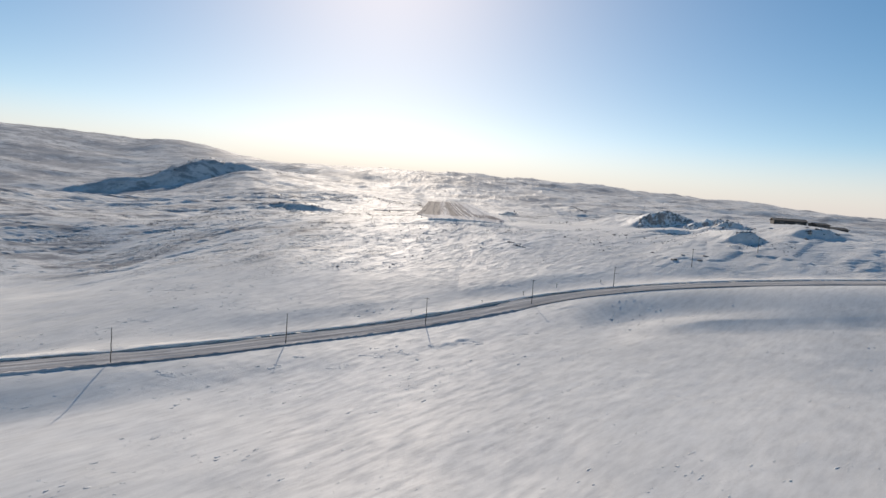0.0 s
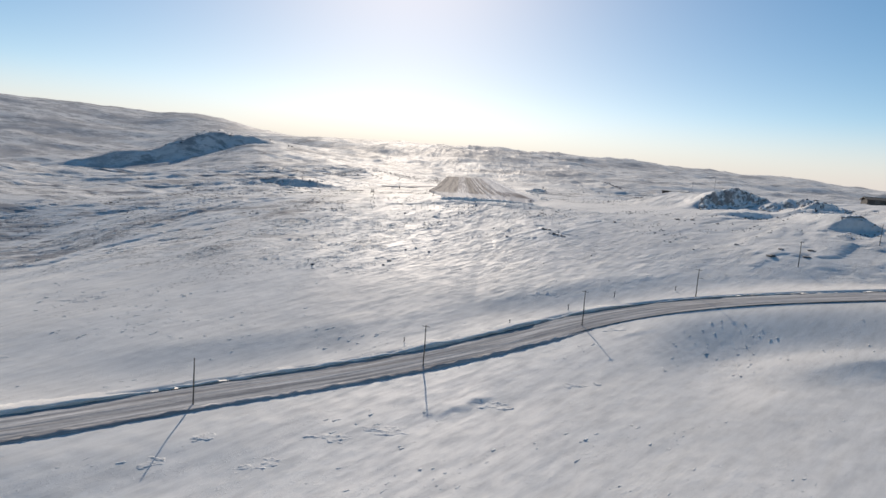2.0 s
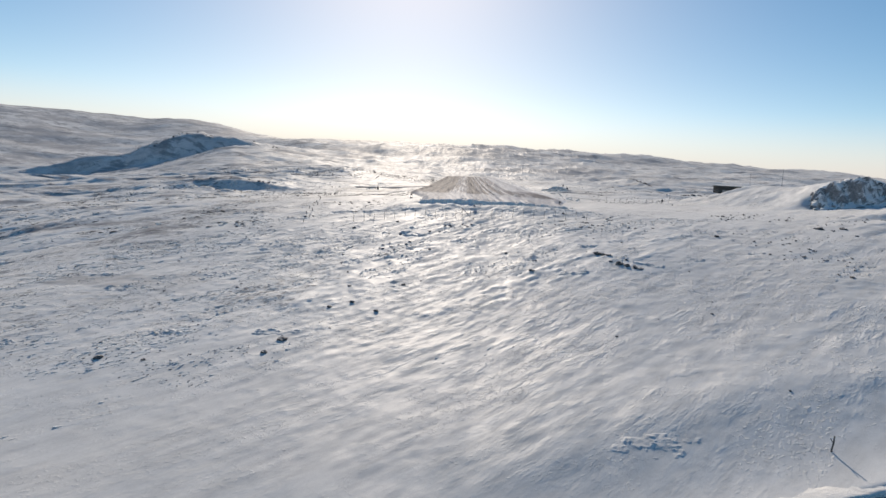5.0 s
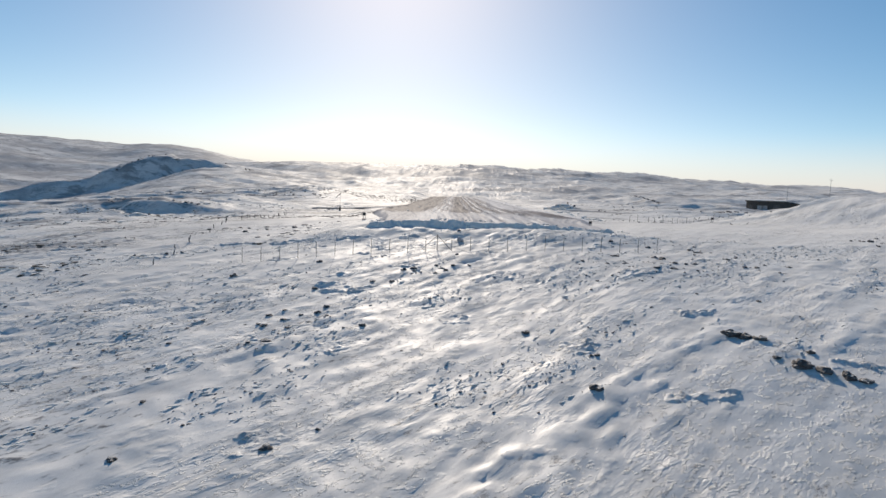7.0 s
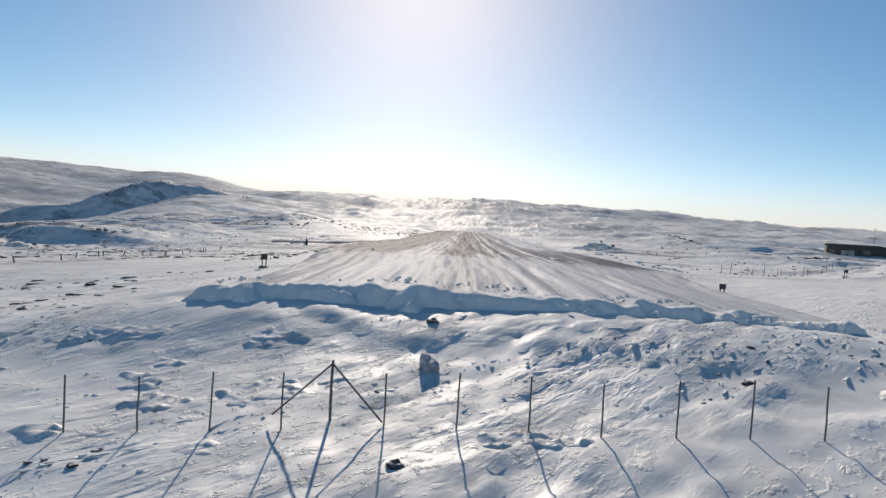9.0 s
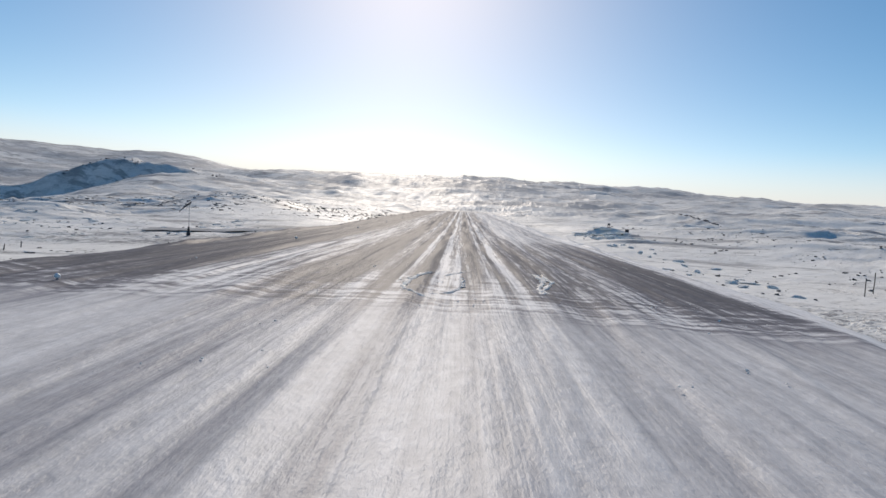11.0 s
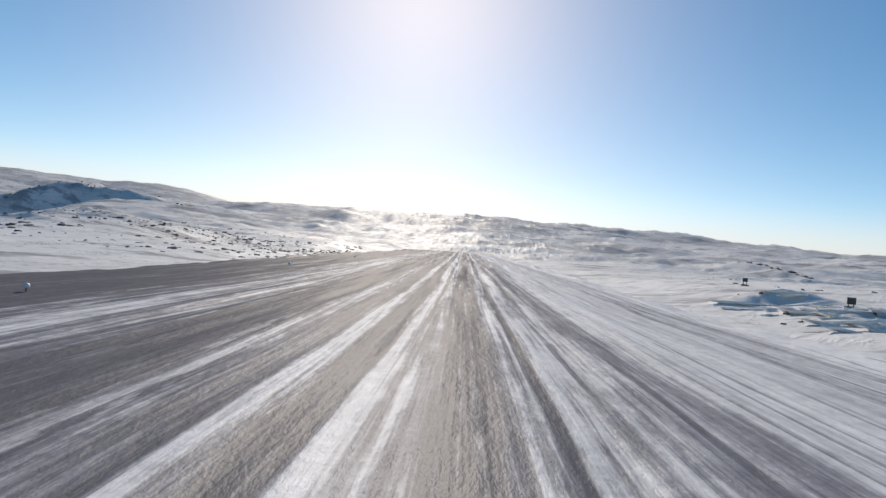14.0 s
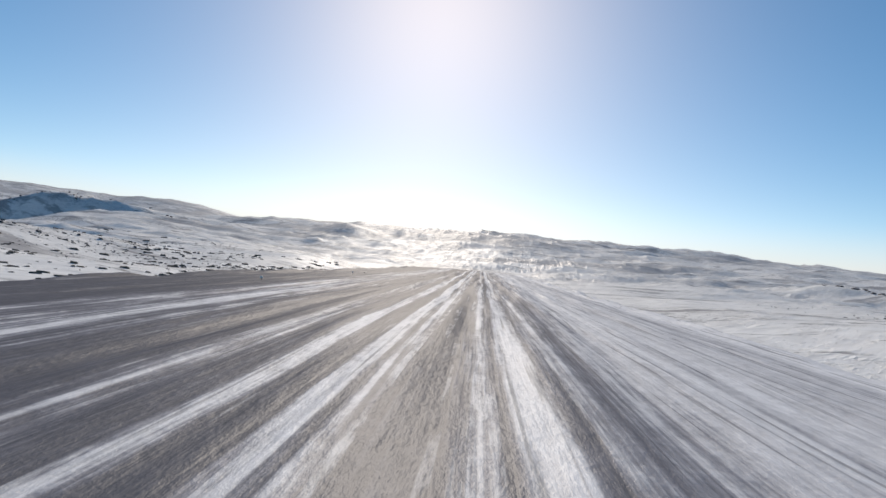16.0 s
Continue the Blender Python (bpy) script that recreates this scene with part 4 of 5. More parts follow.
scatter("hilltop_stones", 280, (-275, -165, 500, 556), 0.1, (0.25, 1.0), 0.5, 0.3, ROCK, 5, "weathered stones along the crest of the hill", "stones")
scatter("knoll_stones", 320, (-72, -14, 284, 312), 0.2, (0.06, 0.34), 0.6, 0.3, ROCK, 6, "dark stones on the knoll beside the airstrip", "stones")
scatter("knoll_heath", 2700, (-125, -14, 262, 335), 0.12, (0.06, 0.30), 0.5, 0.3, HEATH, 13, "dark frozen heath tufts on the knoll beside the airstrip", "heath", 0.2, (45, 57), 0.0, 1.8)
scatter("slope_heath", 3200, (-95, -15, 146, 218), 0.42, (0.04, 0.20), 0.4, 0.3, HEATH, 14, "dark frozen heath tufts in streaks on the open slope", "heath", 0.2, (45, 58), 0.0, 2.2)
scatter("plain_heath", 900, (20, 90, 205, 330), 0.5, (0.06, 0.26), 0.4, 0.3, HEATH, 15, "sparse dark heath tufts on the snowy plain", "heath", 0.2, (46, 58), 0.0, 2.0)
scatter("verge_stones", 260, (12, 40, 196, 262), 0.3, (0.04, 0.22), 0.6, 0.3, ROCK, 7, "small dark stones and clods beside the airstrip", "stones")
scatter("ploughed_clods", 500, (-10.6, 10.4, 158.2, 161.5), -0.2, (0.02, 0.12), 0.7, 0.15, DRIFT, 8, "ragged clods of snow along the end of the airstrip", "snow clods", 0.4, (45, 57), 0.16)
scatter("loose_clods", 700, (-12, 10, 168, 196), 0.45, (0.01, 0.04), 0.6, 0.2, DRIFT, 9, "crumbled snow clods strewn across the airstrip", "snow clods", 0.4, (47, 59), 0.2)


# outcrop, knolls and heaps of rock: x, y, half-size, flatness
rnd = random.Random(17)
for cx, cy, half, n, top in ((57.5, 183.0, 7.0, 12, 0.7), (66.5, 173.0, 5.0, 10, 0.6), (73, 169, 4, 8, 0.55), (84, 151.6, 5, 9, 0.6), (53, 161.4, 5.5, 14, 0.4), (65, 159.5, 5, 10, 0.4)):
    for i in range(n):
        x, y = cx + half * rnd.uniform(-1, 1), cy + rnd.gauss(-1.1, 1.3)
        rock(x, y, 0.2 + (top - 0.2) * rnd.random() ** 1.6, (BIG_ROCKS if i % 3 == 0 else ROCKS)[rnd.randrange(4)], rnd.uniform(0, 360), rnd.uniform(0.5, 0.8), 0.35, "dark craggy rock of the outcrop with snow in its hollows", "outcrop")


def crag(cx, cy, angle, half, front, back, rough, seed):
    """Broken bedrock standing out of a snow scarp: stepped ledges with snow lying on them."""
    ax, ay = math.cos(radians(angle)), math.sin(radians(angle))
    ss, dd = np.meshgrid(np.arange(-1.25 * half, 1.25 * half, 0.17), np.arange(-1.3 * front, 1.2 * back, 0.15))
    x, y = cx + ss * ax - dd * ay, cy + ss * ay + dd * ax
    edge = 0.3 * fbm(ss / (0.3 * half), dd / 1.4, 141 + seed, 4, 0.6)
    mask = (1 - step(0.65, 1.05, np.abs(ss) / half + edge)) * step(-1.2, -0.55, dd / front + 0.6 * edge) * (1 - step(0.3, 1.0, dd / back + edge))
    lump = fbm(ss / 2.6, dd / 2.0, 143 + seed, 3, 0.5)
    tilt = dd * 0.55 + ss * 0.22 + 1.0 * lump                  # tilted beds, broken off one above the other
    beds = tilt - np.floor(tilt)
    z = rough * (0.45 + 0.6 * lump + 0.35 * beds ** 2.0 + 0.22 * step(0.0, 0.3, fbm(ss / 1.6, dd / 1.1, 147 + seed, 3, 0.5)) + 0.05 * fbm(ss / 0.45, dd / 0.4, 149 + seed, 2))
    z = land(x.ravel(), y.ravel(), False).reshape(x.shape) + mask * z - 0.45 * (1 - step(0.0, 0.35, mask))
    ob = grid_mesh("rock_outcrop", x, y, z, CRAG)
    return tagged(ob, "dark craggy bedrock outcrop with snow lying on its ledges", "rock outcrop", "outcrop")


for k, row in enumerate(((57.5, 183.0, 4, 8.0, 4.2, 2.2, 0.85), (66.5, 173.0, -6, 5.6, 3.6, 1.8, 0.7), (71.5, 167.0, 4, 4.4, 2.4, 1.6, 0.8), (53.0, 161.6, -8, 6.0, 1.6, 1.2, 0.45), (65.5, 159.6, -10, 5.0, 2.0, 1.2, 0.5), (84, 152.4, 8, 6.0, 0.8, 1.6, 0.5), (65.5, 145.6, 6, 2.6, 0.5, 1.2, 0.35))):
    crag(*row, k)
for i, (x, y, s) in enumerate(((42.5, 124, 0.5), (47.6, 124.3, 0.55), (45, 127, 0.35), (50, 128, 0.6), (40, 131, 0.4), (36, 150, 0.45), (39, 151, 0.4), (43, 149, 0.35))):
    rock(x, y, s, ROCKS[i % 8], i * 33, 0.6)
rnd = random.Random(11)
for i in range(48):
    if i < 20:
        x = rnd.gauss(-60, 8)
        y, s = 221.4 + 0.07 * (x + 62) + rnd.gauss(0, 0.5), rnd.uniform(0.12, 0.36)
    elif i < 38:
        x, y, s = rnd.gauss(-48, 11), rnd.gauss(296, 7), 0.1 + 0.24 * rnd.random() ** 2
    else:
        x, y, s = rnd.gauss(-26, 9), rnd.gauss(306, 6), 0.1 + 0.2 * rnd.random() ** 2
    rock(x, y, s, ROCKS[rnd.randrange(8)], rnd.uniform(0, 360), 0.8, 0.25, "dark rock on the knoll beside the airstrip", "rocks on the knolls")


# ---- snow poles along the road ----
def snow_pole(x, y, z, tall, cross, seed, second=False):
    """A birch marker pole with a short crosspiece; stands with its foot in the snow."""
    thing = empty("snow_pole", Matrix.Translation((x, y, z)))
    r = random.Random(seed)
    lean = (r.uniform(-0.06, 0.06), r.uniform(-0.06, 0.06))
    part("pole", rod(bmesh.new(), (0, 0, -0.4), (lean[0], lean[1], tall), 0.068, 0.042, 8, 0.025, 7, seed), POLE_WOOD, thing, smooth=True)
    if cross:
        w = 0.36
        part("crosspiece", rod(bmesh.new(), (lean[0] - w, lean[1] - 0.05, tall - 0.10), (lean[0] + w, lean[1] - 0.05, tall - 0.16), 0.028, 0.024, 6, 0.01, 3, seed + 1), POLE_WOOD, thing)
        part("binding", rod(bmesh.new(), (lean[0], lean[1] - 0.01, tall - 0.2), (lean[0], lean[1] - 0.01, tall - 0.06), 0.05, 0.05, 8), METAL, thing)
    if second:
        part("lower_crosspiece", rod(bmesh.new(), (lean[0] * 0.7 - 0.1, -0.06, tall * 0.68), (lean[0] * 0.7 + 0.62, -0.06, tall * 0.67), 0.026, 0.022, 6, 0.01, 3, seed + 2), POLE_WOOD, thing)
    return tagged(thing, "tall thin weathered snow pole with short crosspiece beside road" if cross else "tall thin weathered birch snow pole beside the road", "snow pole", "snow poles")


for i, (x, y, tall, cross) in enumerate(((-36.6, 63.6, 4.0, False), (-20.7, 75.1, 3.85, False), (-3.8, 84.8, 3.95, True), (12.25, 98.3, 4.05, True), (27.3, 108.3, 3.5, True), (44.7, 120.3, 3.6, True), (62.6, 133.0, 3.4, False))):
    d, rz, dy = near_line(np.array([x]), np.array([y]), ROAD_PATH)
    snow_pole(x, y, height(x, y), tall, cross, 40 + i, i == 4)


def stake(x, y, tall, seed):
    thing = empty("marker_stake", Matrix.Translation((x, y, height(x, y))))
    part("stick", rod(bmesh.new(), (0, 0, -0.2), (0.05, 0.02, tall), 0.05, 0.035, 6, 0.02, 3, seed), POST_WOOD, thing)
    part("twig", rod(bmesh.new(), (0.02, 0, tall * 0.55), (-0.12, 0.02, tall * 0.85), 0.025, 0.015, 5), POST_WOOD, thing)
    return tagged(thing, "short dark wooden stake in the snow by the road", "stake", "road stakes")


for i, (x, y, tall) in enumerate(((11.2, 103.6, 0.75), (17.4, 108.4, 0.8), (25.6, 111.2, 0.6), (-6.5, 90.6, 0.5), (4.2, 97.8, 0.5))):
    stake(x, y, tall, i)


# ---- fence below the strip ----
def fence_post(name, x, y, tall, r, seed, lean=0.0):
    bm = rod(bmesh.new(), (0, 0, -0.35), (lean, 0, tall), r, r * 0.9, 8, 0.008, 4, seed)
    ob = part(name, bm, POST_WOOD, None, smooth=True)
    ob.matrix_world = Matrix.Translation((x, y, height(x, y)))
    return ob


fence = empty("wire_fence", Matrix.Translation((-3.84, 151.4, height(-3.84, 151.4))))
inv = fence.matrix_world.inverted()
places = [(-4.58 - 1.19 * k, 151.0 - 0.18 * k) for k in range(11)] + [(-2.85 + 1.25 * k, 151.3 + 0.09 * k) for k in range(12)]
for k, (x, y) in enumerate(places):
    ob = fence_post("post", x, y, 0.98 + 0.05 * math.sin(k * 2.1), 0.017, k, 0.02 * math.sin(k * 1.7))
    m = ob.matrix_world.copy()
    ob.parent = fence
    ob.matrix_parent_inverse = inv
    ob.matrix_world = m
corner = fence_post("corner_post", -3.84, 151.4, 1.06, 0.028, 77)
m = corner.matrix_world.copy()
corner.parent = fence
corner.matrix_parent_inverse = inv
corner.matrix_world = m
for sx, sy in ((-0.98, -0.2), (0.95, -0.05)):
    bm = rod(bmesh.new(), (0, 0, 1.0), (sx, sy, 0.06), 0.018, 0.018, 6)
    part("brace", bm, POST_WOOD, fence)
tagged(fence, "row of thin dark fence posts with a braced corner post", "fence")


# ---- airstrip furniture ----
def marker_board(x, y, tall, size, label):
    thing = empty("marker_board", Matrix.Translation((x, y, height(x, y))) @ pose(0, 0, 0, 0, 0, 4))
    part("board", box(bmesh.new(), (0, 0, tall), (size, 0.05, size * 0.8), None, 0.012), DARK_PAINT, thing)
    for sx in (-0.3, 0.3):
        part("leg", box(bmesh.new(), (sx * size, 0.03, tall / 2 - 0.2), (0.045, 0.045, tall + 0.4)), POST_WOOD, thing)
    part("foot", box(bmesh.new(), (0.0, 0.0, 0.03), (size * 1.3, 0.3, 0.12), None, 0.03), DARK_PAINT, thing)
    return tagged(thing, label, "marker board", "airstrip marker boards")


for x, y, tall, size in ((-12.97, 170.6, 0.56, 0.32), (9.28, 170.6, 0.5, 0.3), (18.8, 255.6, 0.4, 0.5), (19.2, 272.2, 0.5, 0.42), (32.5, 204.5, 0.6, 0.4)):
    marker_board(x, y, tall, size, "small dark square marker board on short legs beside airstrip")


def windsock(x, y):
    z = height(x, y)
    thing = empty("windsock", Matrix.Translation((x, y, z)))
    bm = bmesh.new()
    rod(bm, (0, 0, -0.1), (0, 0, 0.5), 0.22, 0.17, 10, 0.02, 3, 3)
    rod(bm, (0, 0, 0.5), (0, 0, 0.95), 0.13, 0.06, 10, 0.0, 2, 4)
    part("base", bm, DARK_PAINT, thing, "dark weighted base", True)
    part("mast", rod(bmesh.new(), (0, 0, 0.4), (0.03, 0, 3.35), 0.022, 0.016, 8), METAL, thing)
    bm = bmesh.new()
    rings = []
    for i in range(7):
        t = i / 6
        c = Vector((0.1 - 0.95 * t, -0.25 * t, 3.3 - 0.62 * t - 0.25 * t * t))
        r = 0.17 - 0.09 * t
        rings.append([bm.verts.new(c + Vector((r * 0.5 * math.sin(a), 0.9 * r * math.cos(a), r * math.sin(a)))) for a in [2 * math.pi * k / 12 for k in range(12)]])
    for lo, hi in zip(rings, rings[1:]):
        for k in range(12):
            bm.faces.new((lo[k], lo[(k + 1) % 12], hi[(k + 1) % 12], hi[k]))
    sock = part("sock", bm, FABRIC, thing, "drooping dark fabric sleeve", True)
    hoop = bmesh.new()
    for k in range(12):
        a, b = 2 * math.pi * k / 12, 2 * math.pi * (k + 1) / 12
        rod(hoop, (0.1 + 0.085 * math.sin(a), 0.153 * math.cos(a), 3.3 + 0.17 * math.sin(a)), (0.1 + 0.085 * math.sin(b), 0.153 * math.cos(b), 3.3 + 0.17 * math.sin(b)), 0.012, 0.012, 5)
    part("hoop", hoop, METAL, sock)
    return tagged(thing, "dark windsock on a thin mast with weighted base", "windsock")


windsock(-30.3, 229.2)


# slatted line of thin posts in the snow before the cabin
def thin_stake(x, y, tall, k):
    ob = part("thin_stake", rod(bmesh.new(), (0, 0, -0.3), (0.02 * math.sin(k), 0, tall), 0.03, 0.025, 6, 0.01, 3, k), POLE_WOOD)
    ob.matrix_world = Matrix.Translation((x, y, height(x, y)))
    return tagged(ob, "thin pale stake standing in the snow in a row", "stake", "row of thin stakes")


for k in range(16):
    t = k / 15
    thin_stake(19.9 + 24 * t, 202 + 22 * t + 0.8 * math.sin(k * 2.3), 0.95 + 0.2 * math.sin(k * 1.9), k)


# ---- cabin ----
def cabin():
    x, y = 64.6, 273.4
    z = 1.65
    thing = empty("cabin", Matrix.Translation((x, y, z)) @ pose(0, 0, 0, 0, 0, -23))
    bm = bmesh.new()
    wide, deep, tall = 9.0, 6.5, 3.1
    box(bm, (wide / 2, deep / 2 + 0.06, tall / 2), (wide - 0.02, deep, tall))
    part("wall", bm, TIMBER, thing)
    bm = bmesh.new()
    box(bm, (wide / 2, deep / 2, tall + 0.14), (wide + 0.7, deep + 0.8, 0.22), pose(0, 0, 0, 2.5, 0, 0), 0.04)
    part("roof", bm, TIMBER, thing)
    bm = bmesh.new()
    box(bm, (wide / 2, deep / 2 + 0.6, tall + 0.34), (wide + 0.3, deep - 0.9, 0.2), pose(0, 0, 0, 2.5, 0, 0), 0.09)
    part("roof_snow", bm, DRIFT, thing, "thin snow lying on the roof")
    for wx, ww, wh, wz in ((1.0, 0.9, 0.7, 1.75), (3.1, 1.1, 2.0, 1.05), (4.3, 1.1, 2.0, 1.05), (6.9, 1.2, 0.8, 1.8)):
        name = "door" if wh > 1 else "window"
        fr = bmesh.new()
        for sx, sz, bw, bh in ((0, wh / 2, ww + 0.16, 0.08), (0, -wh / 2, ww + 0.16, 0.08), (-ww / 2, 0, 0.08, wh), (ww / 2, 0, 0.08, wh)):
            box(fr, (wx + sx, -0.09, wz + sz), (bw, 0.08, bh))
        fo = part(name, fr, POLE_WOOD, thing)
        part("panel" if wh > 1 else "pane", box(bmesh.new(), (wx, -0.07, wz), (ww - 0.06, 0.04, wh - 0.06)), METAL if wh > 1 else GLASS, fo)
    # lower wing with a roof that slopes down
    bm = bmesh.new()
    v = [bm.verts.new(p) for p in ((wide, 0.3, 0), (wide + 8, 0.3, 0), (wide + 8, 0.3, 1.5), (wide, 0.3, 3.0), (wide, 5.5, 0), (wide + 8, 5.5, 0), (wide + 8, 5.5, 1.5), (wide, 5.5, 3.0))]
    for f in ((0, 1, 2, 3), (5, 4, 7, 6), (1, 5, 6, 2), (3, 2, 6, 7), (4, 0, 3, 7), (4, 5, 1, 0)):
        bm.faces.new([v[i] for i in f])
    part("wing", bm, TIMBER, thing)
    bm = bmesh.new()
    box(bm, (wide + 4.0, 2.9, 2.38), (8.7, 6.0, 0.18), pose(0, 0, 0, 0, 10.6, 0), 0.03)
    part("wing_roof", bm, TIMBER, thing)
    bm = bmesh.new()
    box(bm, (wide + 4.3, 3.3, 2.54), (7.2, 4.6, 0.14), pose(0, 0, 0, 0, 10.6, 0), 0.06)
    part("wing_roof_snow", bm, DRIFT, thing, "patchy snow on the sloping roof")
    return tagged(thing, "low dark timber cabin with a lean-to wing in snow", "cabin")


cabin()


def mast(x, y, tall):
    thing = empty("mast", Matrix.Translation((x, y, height(x, y))))
    part("pole", rod(bmesh.new(), (0, 0, -0.3), (0, 0, tall), 0.07, 0.04, 8), METAL, thing)
    part("crossarm", rod(bmesh.new(), (-0.45, 0, tall - 0.4), (0.45, 0, tall - 0.4), 0.03, 0.03, 6), METAL, thing)
    return tagged(thing, "thin grey metal mast standing in the snow", "mast")


def hut(x, y, wide, deep, tall, turn):
    thing = empty("hut", Matrix.Translation((x, y, height(x, y) - 0.15)) @ pose(0, 0, 0, 0, 0, turn))
    part("wall", box(bmesh.new(), (0, 0, tall / 2), (wide, deep, tall)), TIMBER, thing)
    bm = bmesh.new()
    box(bm, (0, -deep * 0.27, tall + 0.28), (wide + 0.6, deep * 0.62, 0.16), pose(0, 0, 0, 14, 0, 0), 0.03)
    box(bm, (0, deep * 0.27, tall + 0.28), (wide + 0.6, deep * 0.62, 0.16), pose(0, 0, 0, -14, 0, 0), 0.03)
    part("roof", bm, TIMBER, thing)
    part("roof_snow", box(bmesh.new(), (0, deep * 0.27, tall + 0.42), (wide + 0.2, deep * 0.5, 0.14), pose(0, 0, 0, -14, 0, 0), 0.05), DRIFT, thing, "thin snow on the far slope")
    for sx in (-0.25, 0.25):
        w = part("window", box(bmesh.new(), (sx * wide, -deep / 2 - 0.02, tall * 0.62), (1.0, 0.08, 0.7), None, 0.01), POLE_WOOD, thing)
        part("pane", box(bmesh.new(), (sx * wide, -deep / 2 - 0.07, tall * 0.62), (0.84, 0.03, 0.54)), GLASS, w)
    return tagged(thing, "low dark hut half drifted in on the rise", "hut", "huts on the rise")


hut(98, 193, 9, 4.5, 1.5, -12)
hut(111, 192, 7, 4.0, 1.3, 6)
hut(104, 187, 5, 3.0, 0.9, 20)
mast(78.0, 281.0, 6.8)
mast(82.2, 268.3, 8.0)
for i, (x, y, s) in enumerate(((50.3, 251, 0.9), (52.4, 251.6, 0.7), (54.2, 252.4, 0.6), (56.5, 253, 0.5))):
    rock(x, y, s, ROCKS[i + 2], i * 80, 0.6, 0.2, "dark low heap half buried in the snow", "heaps near the cabin")

# old fence line running up the slope: short leaning stubs
for k in range(26):
    t = k / 25
    x, y = -22.5 - 13.5 * t + 0.4 * math.sin(k * 2.7), 149 + 65 * t + 0.6 * math.sin(k * 1.3)
    tall = 0.35 + 0.2 * math.sin(k * 3.1) ** 2
    ob = part("fence_stub", rod(bmesh.new(), (0, 0, -0.2), (0.12 * math.sin(k * 1.9), 0.1 * math.cos(k), tall), 0.05, 0.035, 6, 0.015, 3, k), POST_WOOD)
    ob.matrix_world = Matrix.Translation((x, y, height(x, y)))
    tagged(ob, "short weathered fence stub leaning out of the snow", "fence stub", "old fence line")

# broken snow blocks pushed off the strip along its edge
def snow_block(x, y, s, seed, long=1.0):
    r = random.Random(seed)
    bm = bmesh.new()
    bmesh.ops.create_icosphere(bm, subdivisions=2, radius=1.0)
    o = Vector((r.uniform(-9, 9), r.uniform(-9, 9), r.uniform(-9, 9)))
    for v in bm.verts:
        v.co = v.co * (1 + 0.55 * noise.noise(v.co * 1.3 + o) + 0.25 * noise.cell(v.co * 1.6 + o))
        v.co = Vector((v.co.x * r.uniform(1.25, 1.35), v.co.y * 0.9, v.co.z * 0.6))
    ob = part("snow_block", bm, DRIFT)
    ob.matrix_world = Matrix.Translation((x, y, height(x, y) + 0.1 * s)) @ pose(0, 0, 0, r.uniform(-12, 12), r.uniform(-12, 12), r.uniform(0, 360) if long < 1.5 else r.gauss(-15, 22)) @ Matrix.Diagonal((s * long, s, s / long ** 0.5, 1))
    return tagged(ob, "rough block of ploughed snow beside the airstrip", "snow block", "ploughed snow blocks")


rnd = random.Random(31)
for i in range(84):
    if i < 54:          # slabs heaped in the hollow beside the strip
        t = rnd.random()
        x, y = 12.3 + 1.2 * t + rnd.uniform(0, 5.2), 256.5 - 11.5 * t + rnd.gauss(0, 0.8)
        snow_block(x, y, rnd.uniform(0.16, 0.42), i, rnd.uniform(1.7, 3.0))
    else:
        snow_block(14.6 + rnd.gauss(0, 1.4), rnd.uniform(198, 242), rnd.uniform(0.08, 0.26), i, rnd.uniform(1.0, 1.8))


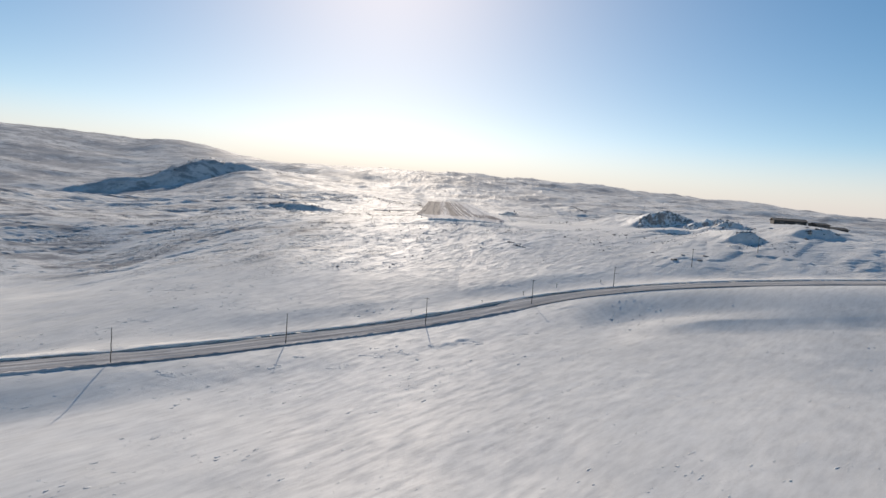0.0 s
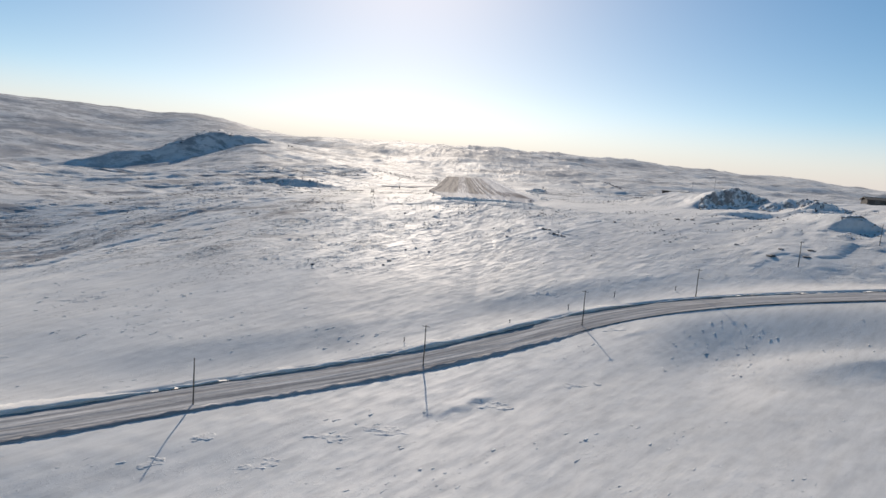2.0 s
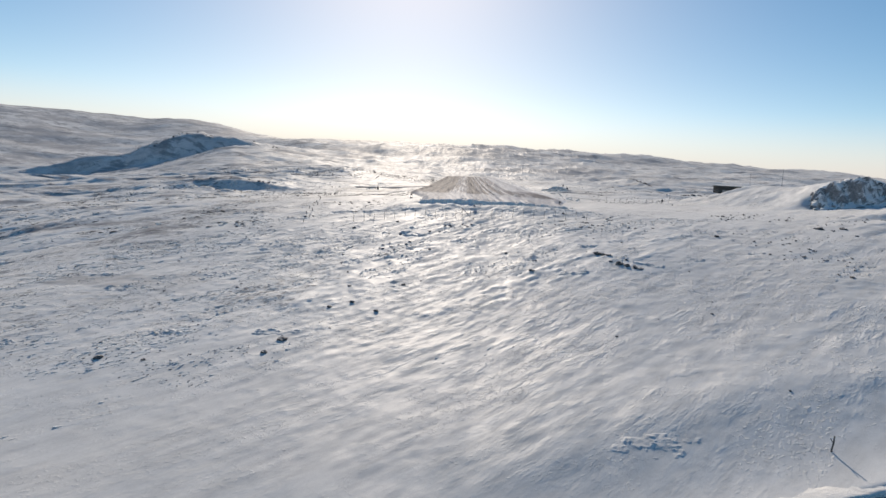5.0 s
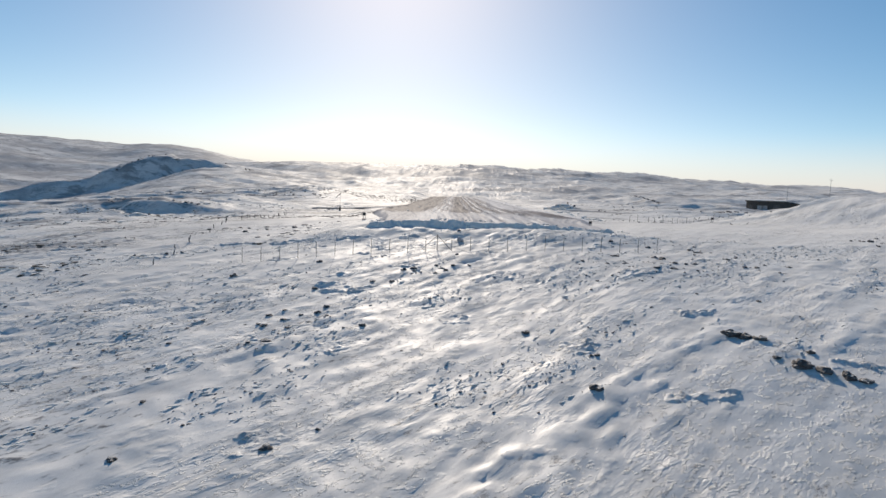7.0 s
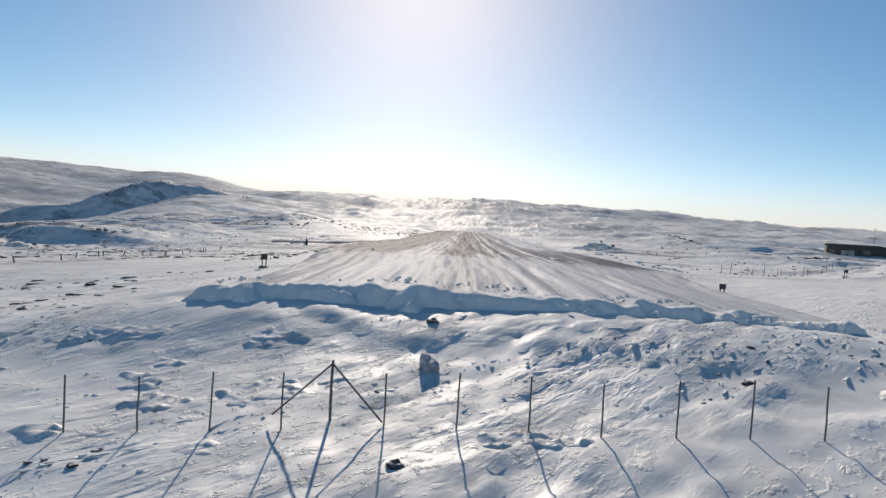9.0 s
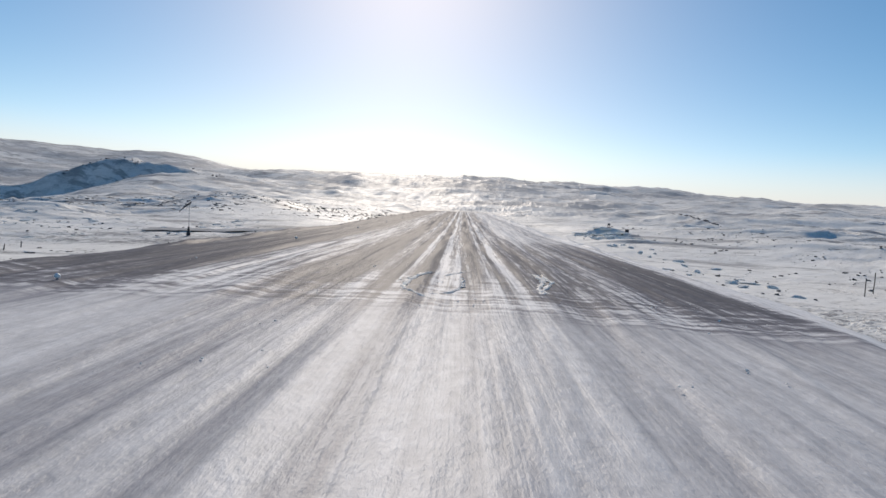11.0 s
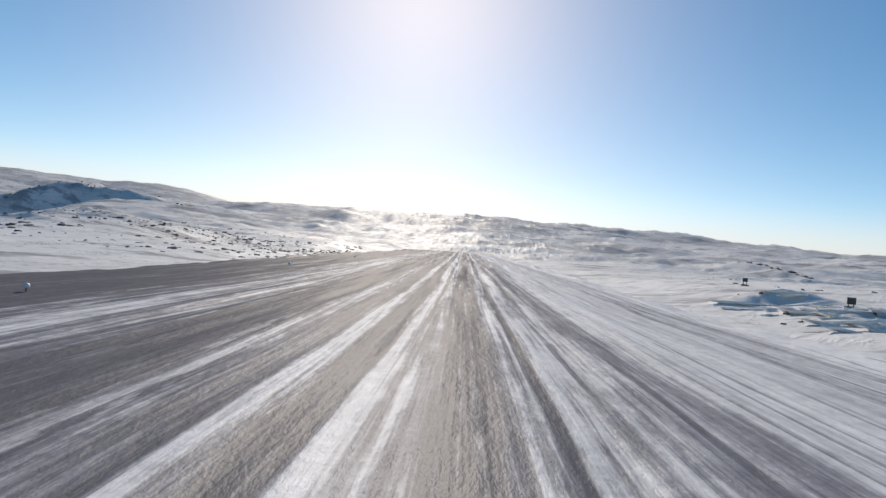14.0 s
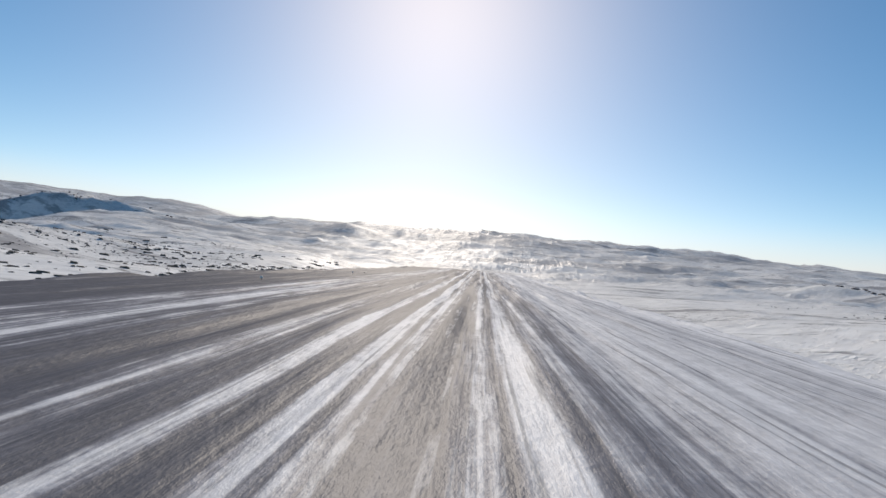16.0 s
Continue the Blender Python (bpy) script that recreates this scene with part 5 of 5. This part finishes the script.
# ridges of snow left by the plough where it turns at the start of the strip
def plough_ridge(points, half, tall, seed):
    k = math.hypot(1, STRIP_LEAN)
    p = smooth_line([(STRIP_X + (u - STRIP_LEAN * v) / k, STRIP_Y + (STRIP_LEAN * u + v) / k, 0) for u, v in points], 0.06)
    u, v = strip_uv(p[:, 0], p[:, 1])
    p[:, 2] = strip_top(u / strip_spread(u, v), v)
    ends = np.minimum(np.arange(len(p)), np.arange(len(p))[::-1]) / (0.2 * len(p))
    prof = [(-1.0, -0.05), (-0.8, 0.6), (-0.3, 1.0), (0.3, 0.95), (0.75, 0.6), (1.0, -0.05)]

    def jitter(s, c):
        h = max(prof[c][1], 0) * tall
        broken = np.clip(0.9 + 1.5 * fbm(s / 0.3, s * 0 + 0.4 * c, seed, 3, 0.6), -0.4, 1.6)
        return half * 0.9 * fbm(s / 0.25, s * 0 + 0.7 * c, seed + 3, 3, 0.6), (h * broken + 0.008) * step(0, 1, ends) - 0.03 * (1 - step(0, 0.4, ends))
    ob = sweep("plough_ridge", p, [(o * half, min(h, 0)) for o, h in prof], DRIFT, jitter)
    return tagged(ob, "low broken ridge of white snow left by the plough", "snow ridge", "plough ridges", "structure")


for k, (points, half) in enumerate((
        ([(1.57, 33.2), (1.24, 30.1), (1.24, 28.9), (1.36, 28.1), (1.7, 27.7), (2.55, 26.8)], 0.09),
        ([(2.92, 32.9), (3.01, 30.4), (2.77, 29.1), (2.39, 28.3), (1.59, 28.3)], 0.08),
        ([(5.84, 36.2), (6.01, 33.5), (5.53, 30.8), (5.37, 29.3), (5.66, 29.1)], 0.12),
        ([(6.28, 36.4), (6.22, 32.8), (5.6, 30.3), (5.74, 29.3)], 0.08),
        ([(2.26, 32.9), (2.67, 33.9), (3.14, 35.3)], 0.08),
        ([(0.8, 30.2), (1.42, 31.6), (1.91, 33.8)], 0.07))):
    plough_ridge(points, half * 0.9, 0.018, 300 + 10 * k)

# small white edge markers along the strip
def edge_marker(u, v):
    k = math.hypot(1, STRIP_LEAN)
    x, y = STRIP_X + (u - STRIP_LEAN * v) / k, STRIP_Y + (v + STRIP_LEAN * u) / k
    thing = empty("edge_marker", Matrix.Translation((x, y, float(strip_height(v)) - CROWN * (u / 12.6) ** 2)))
    part("stem", rod(bmesh.new(), (0, 0, -0.15), (0, 0, 0.08), 0.02, 0.02, 8), POST_WOOD, thing)
    bm = bmesh.new()
    rod(bm, (0, 0, 0.05), (0, 0, 0.13), 0.075, 0.085, 12, 0, 2)
    rod(bm, (0, 0, 0.13), (0, 0, 0.18), 0.085, 0.03, 12, 0, 2)
    part("cap", bm, WHITE_PLASTIC, thing, "round white plastic cap", True)
    return tagged(thing, "small white edge marker on a short stem", "edge marker", "airstrip edge markers")


for v in (27.0, 51.0, 75.2, 99.2, 123.0, 147.0):
    edge_marker(-8.1, v)

# dark rocks along the crest of the far snow bank
for i in range(22):
    t = i / 21
    rock(59.2 + 6.6 * t + 0.3 * math.sin(i * 2.2), 385.5 - 29 * t, 0.5 + 0.25 * math.sin(i * 1.7), ROCKS[i % 8], i * 53, 0.6, 0.15, "dark low rock along the crest of a snow bank", "rocks on the far bank")
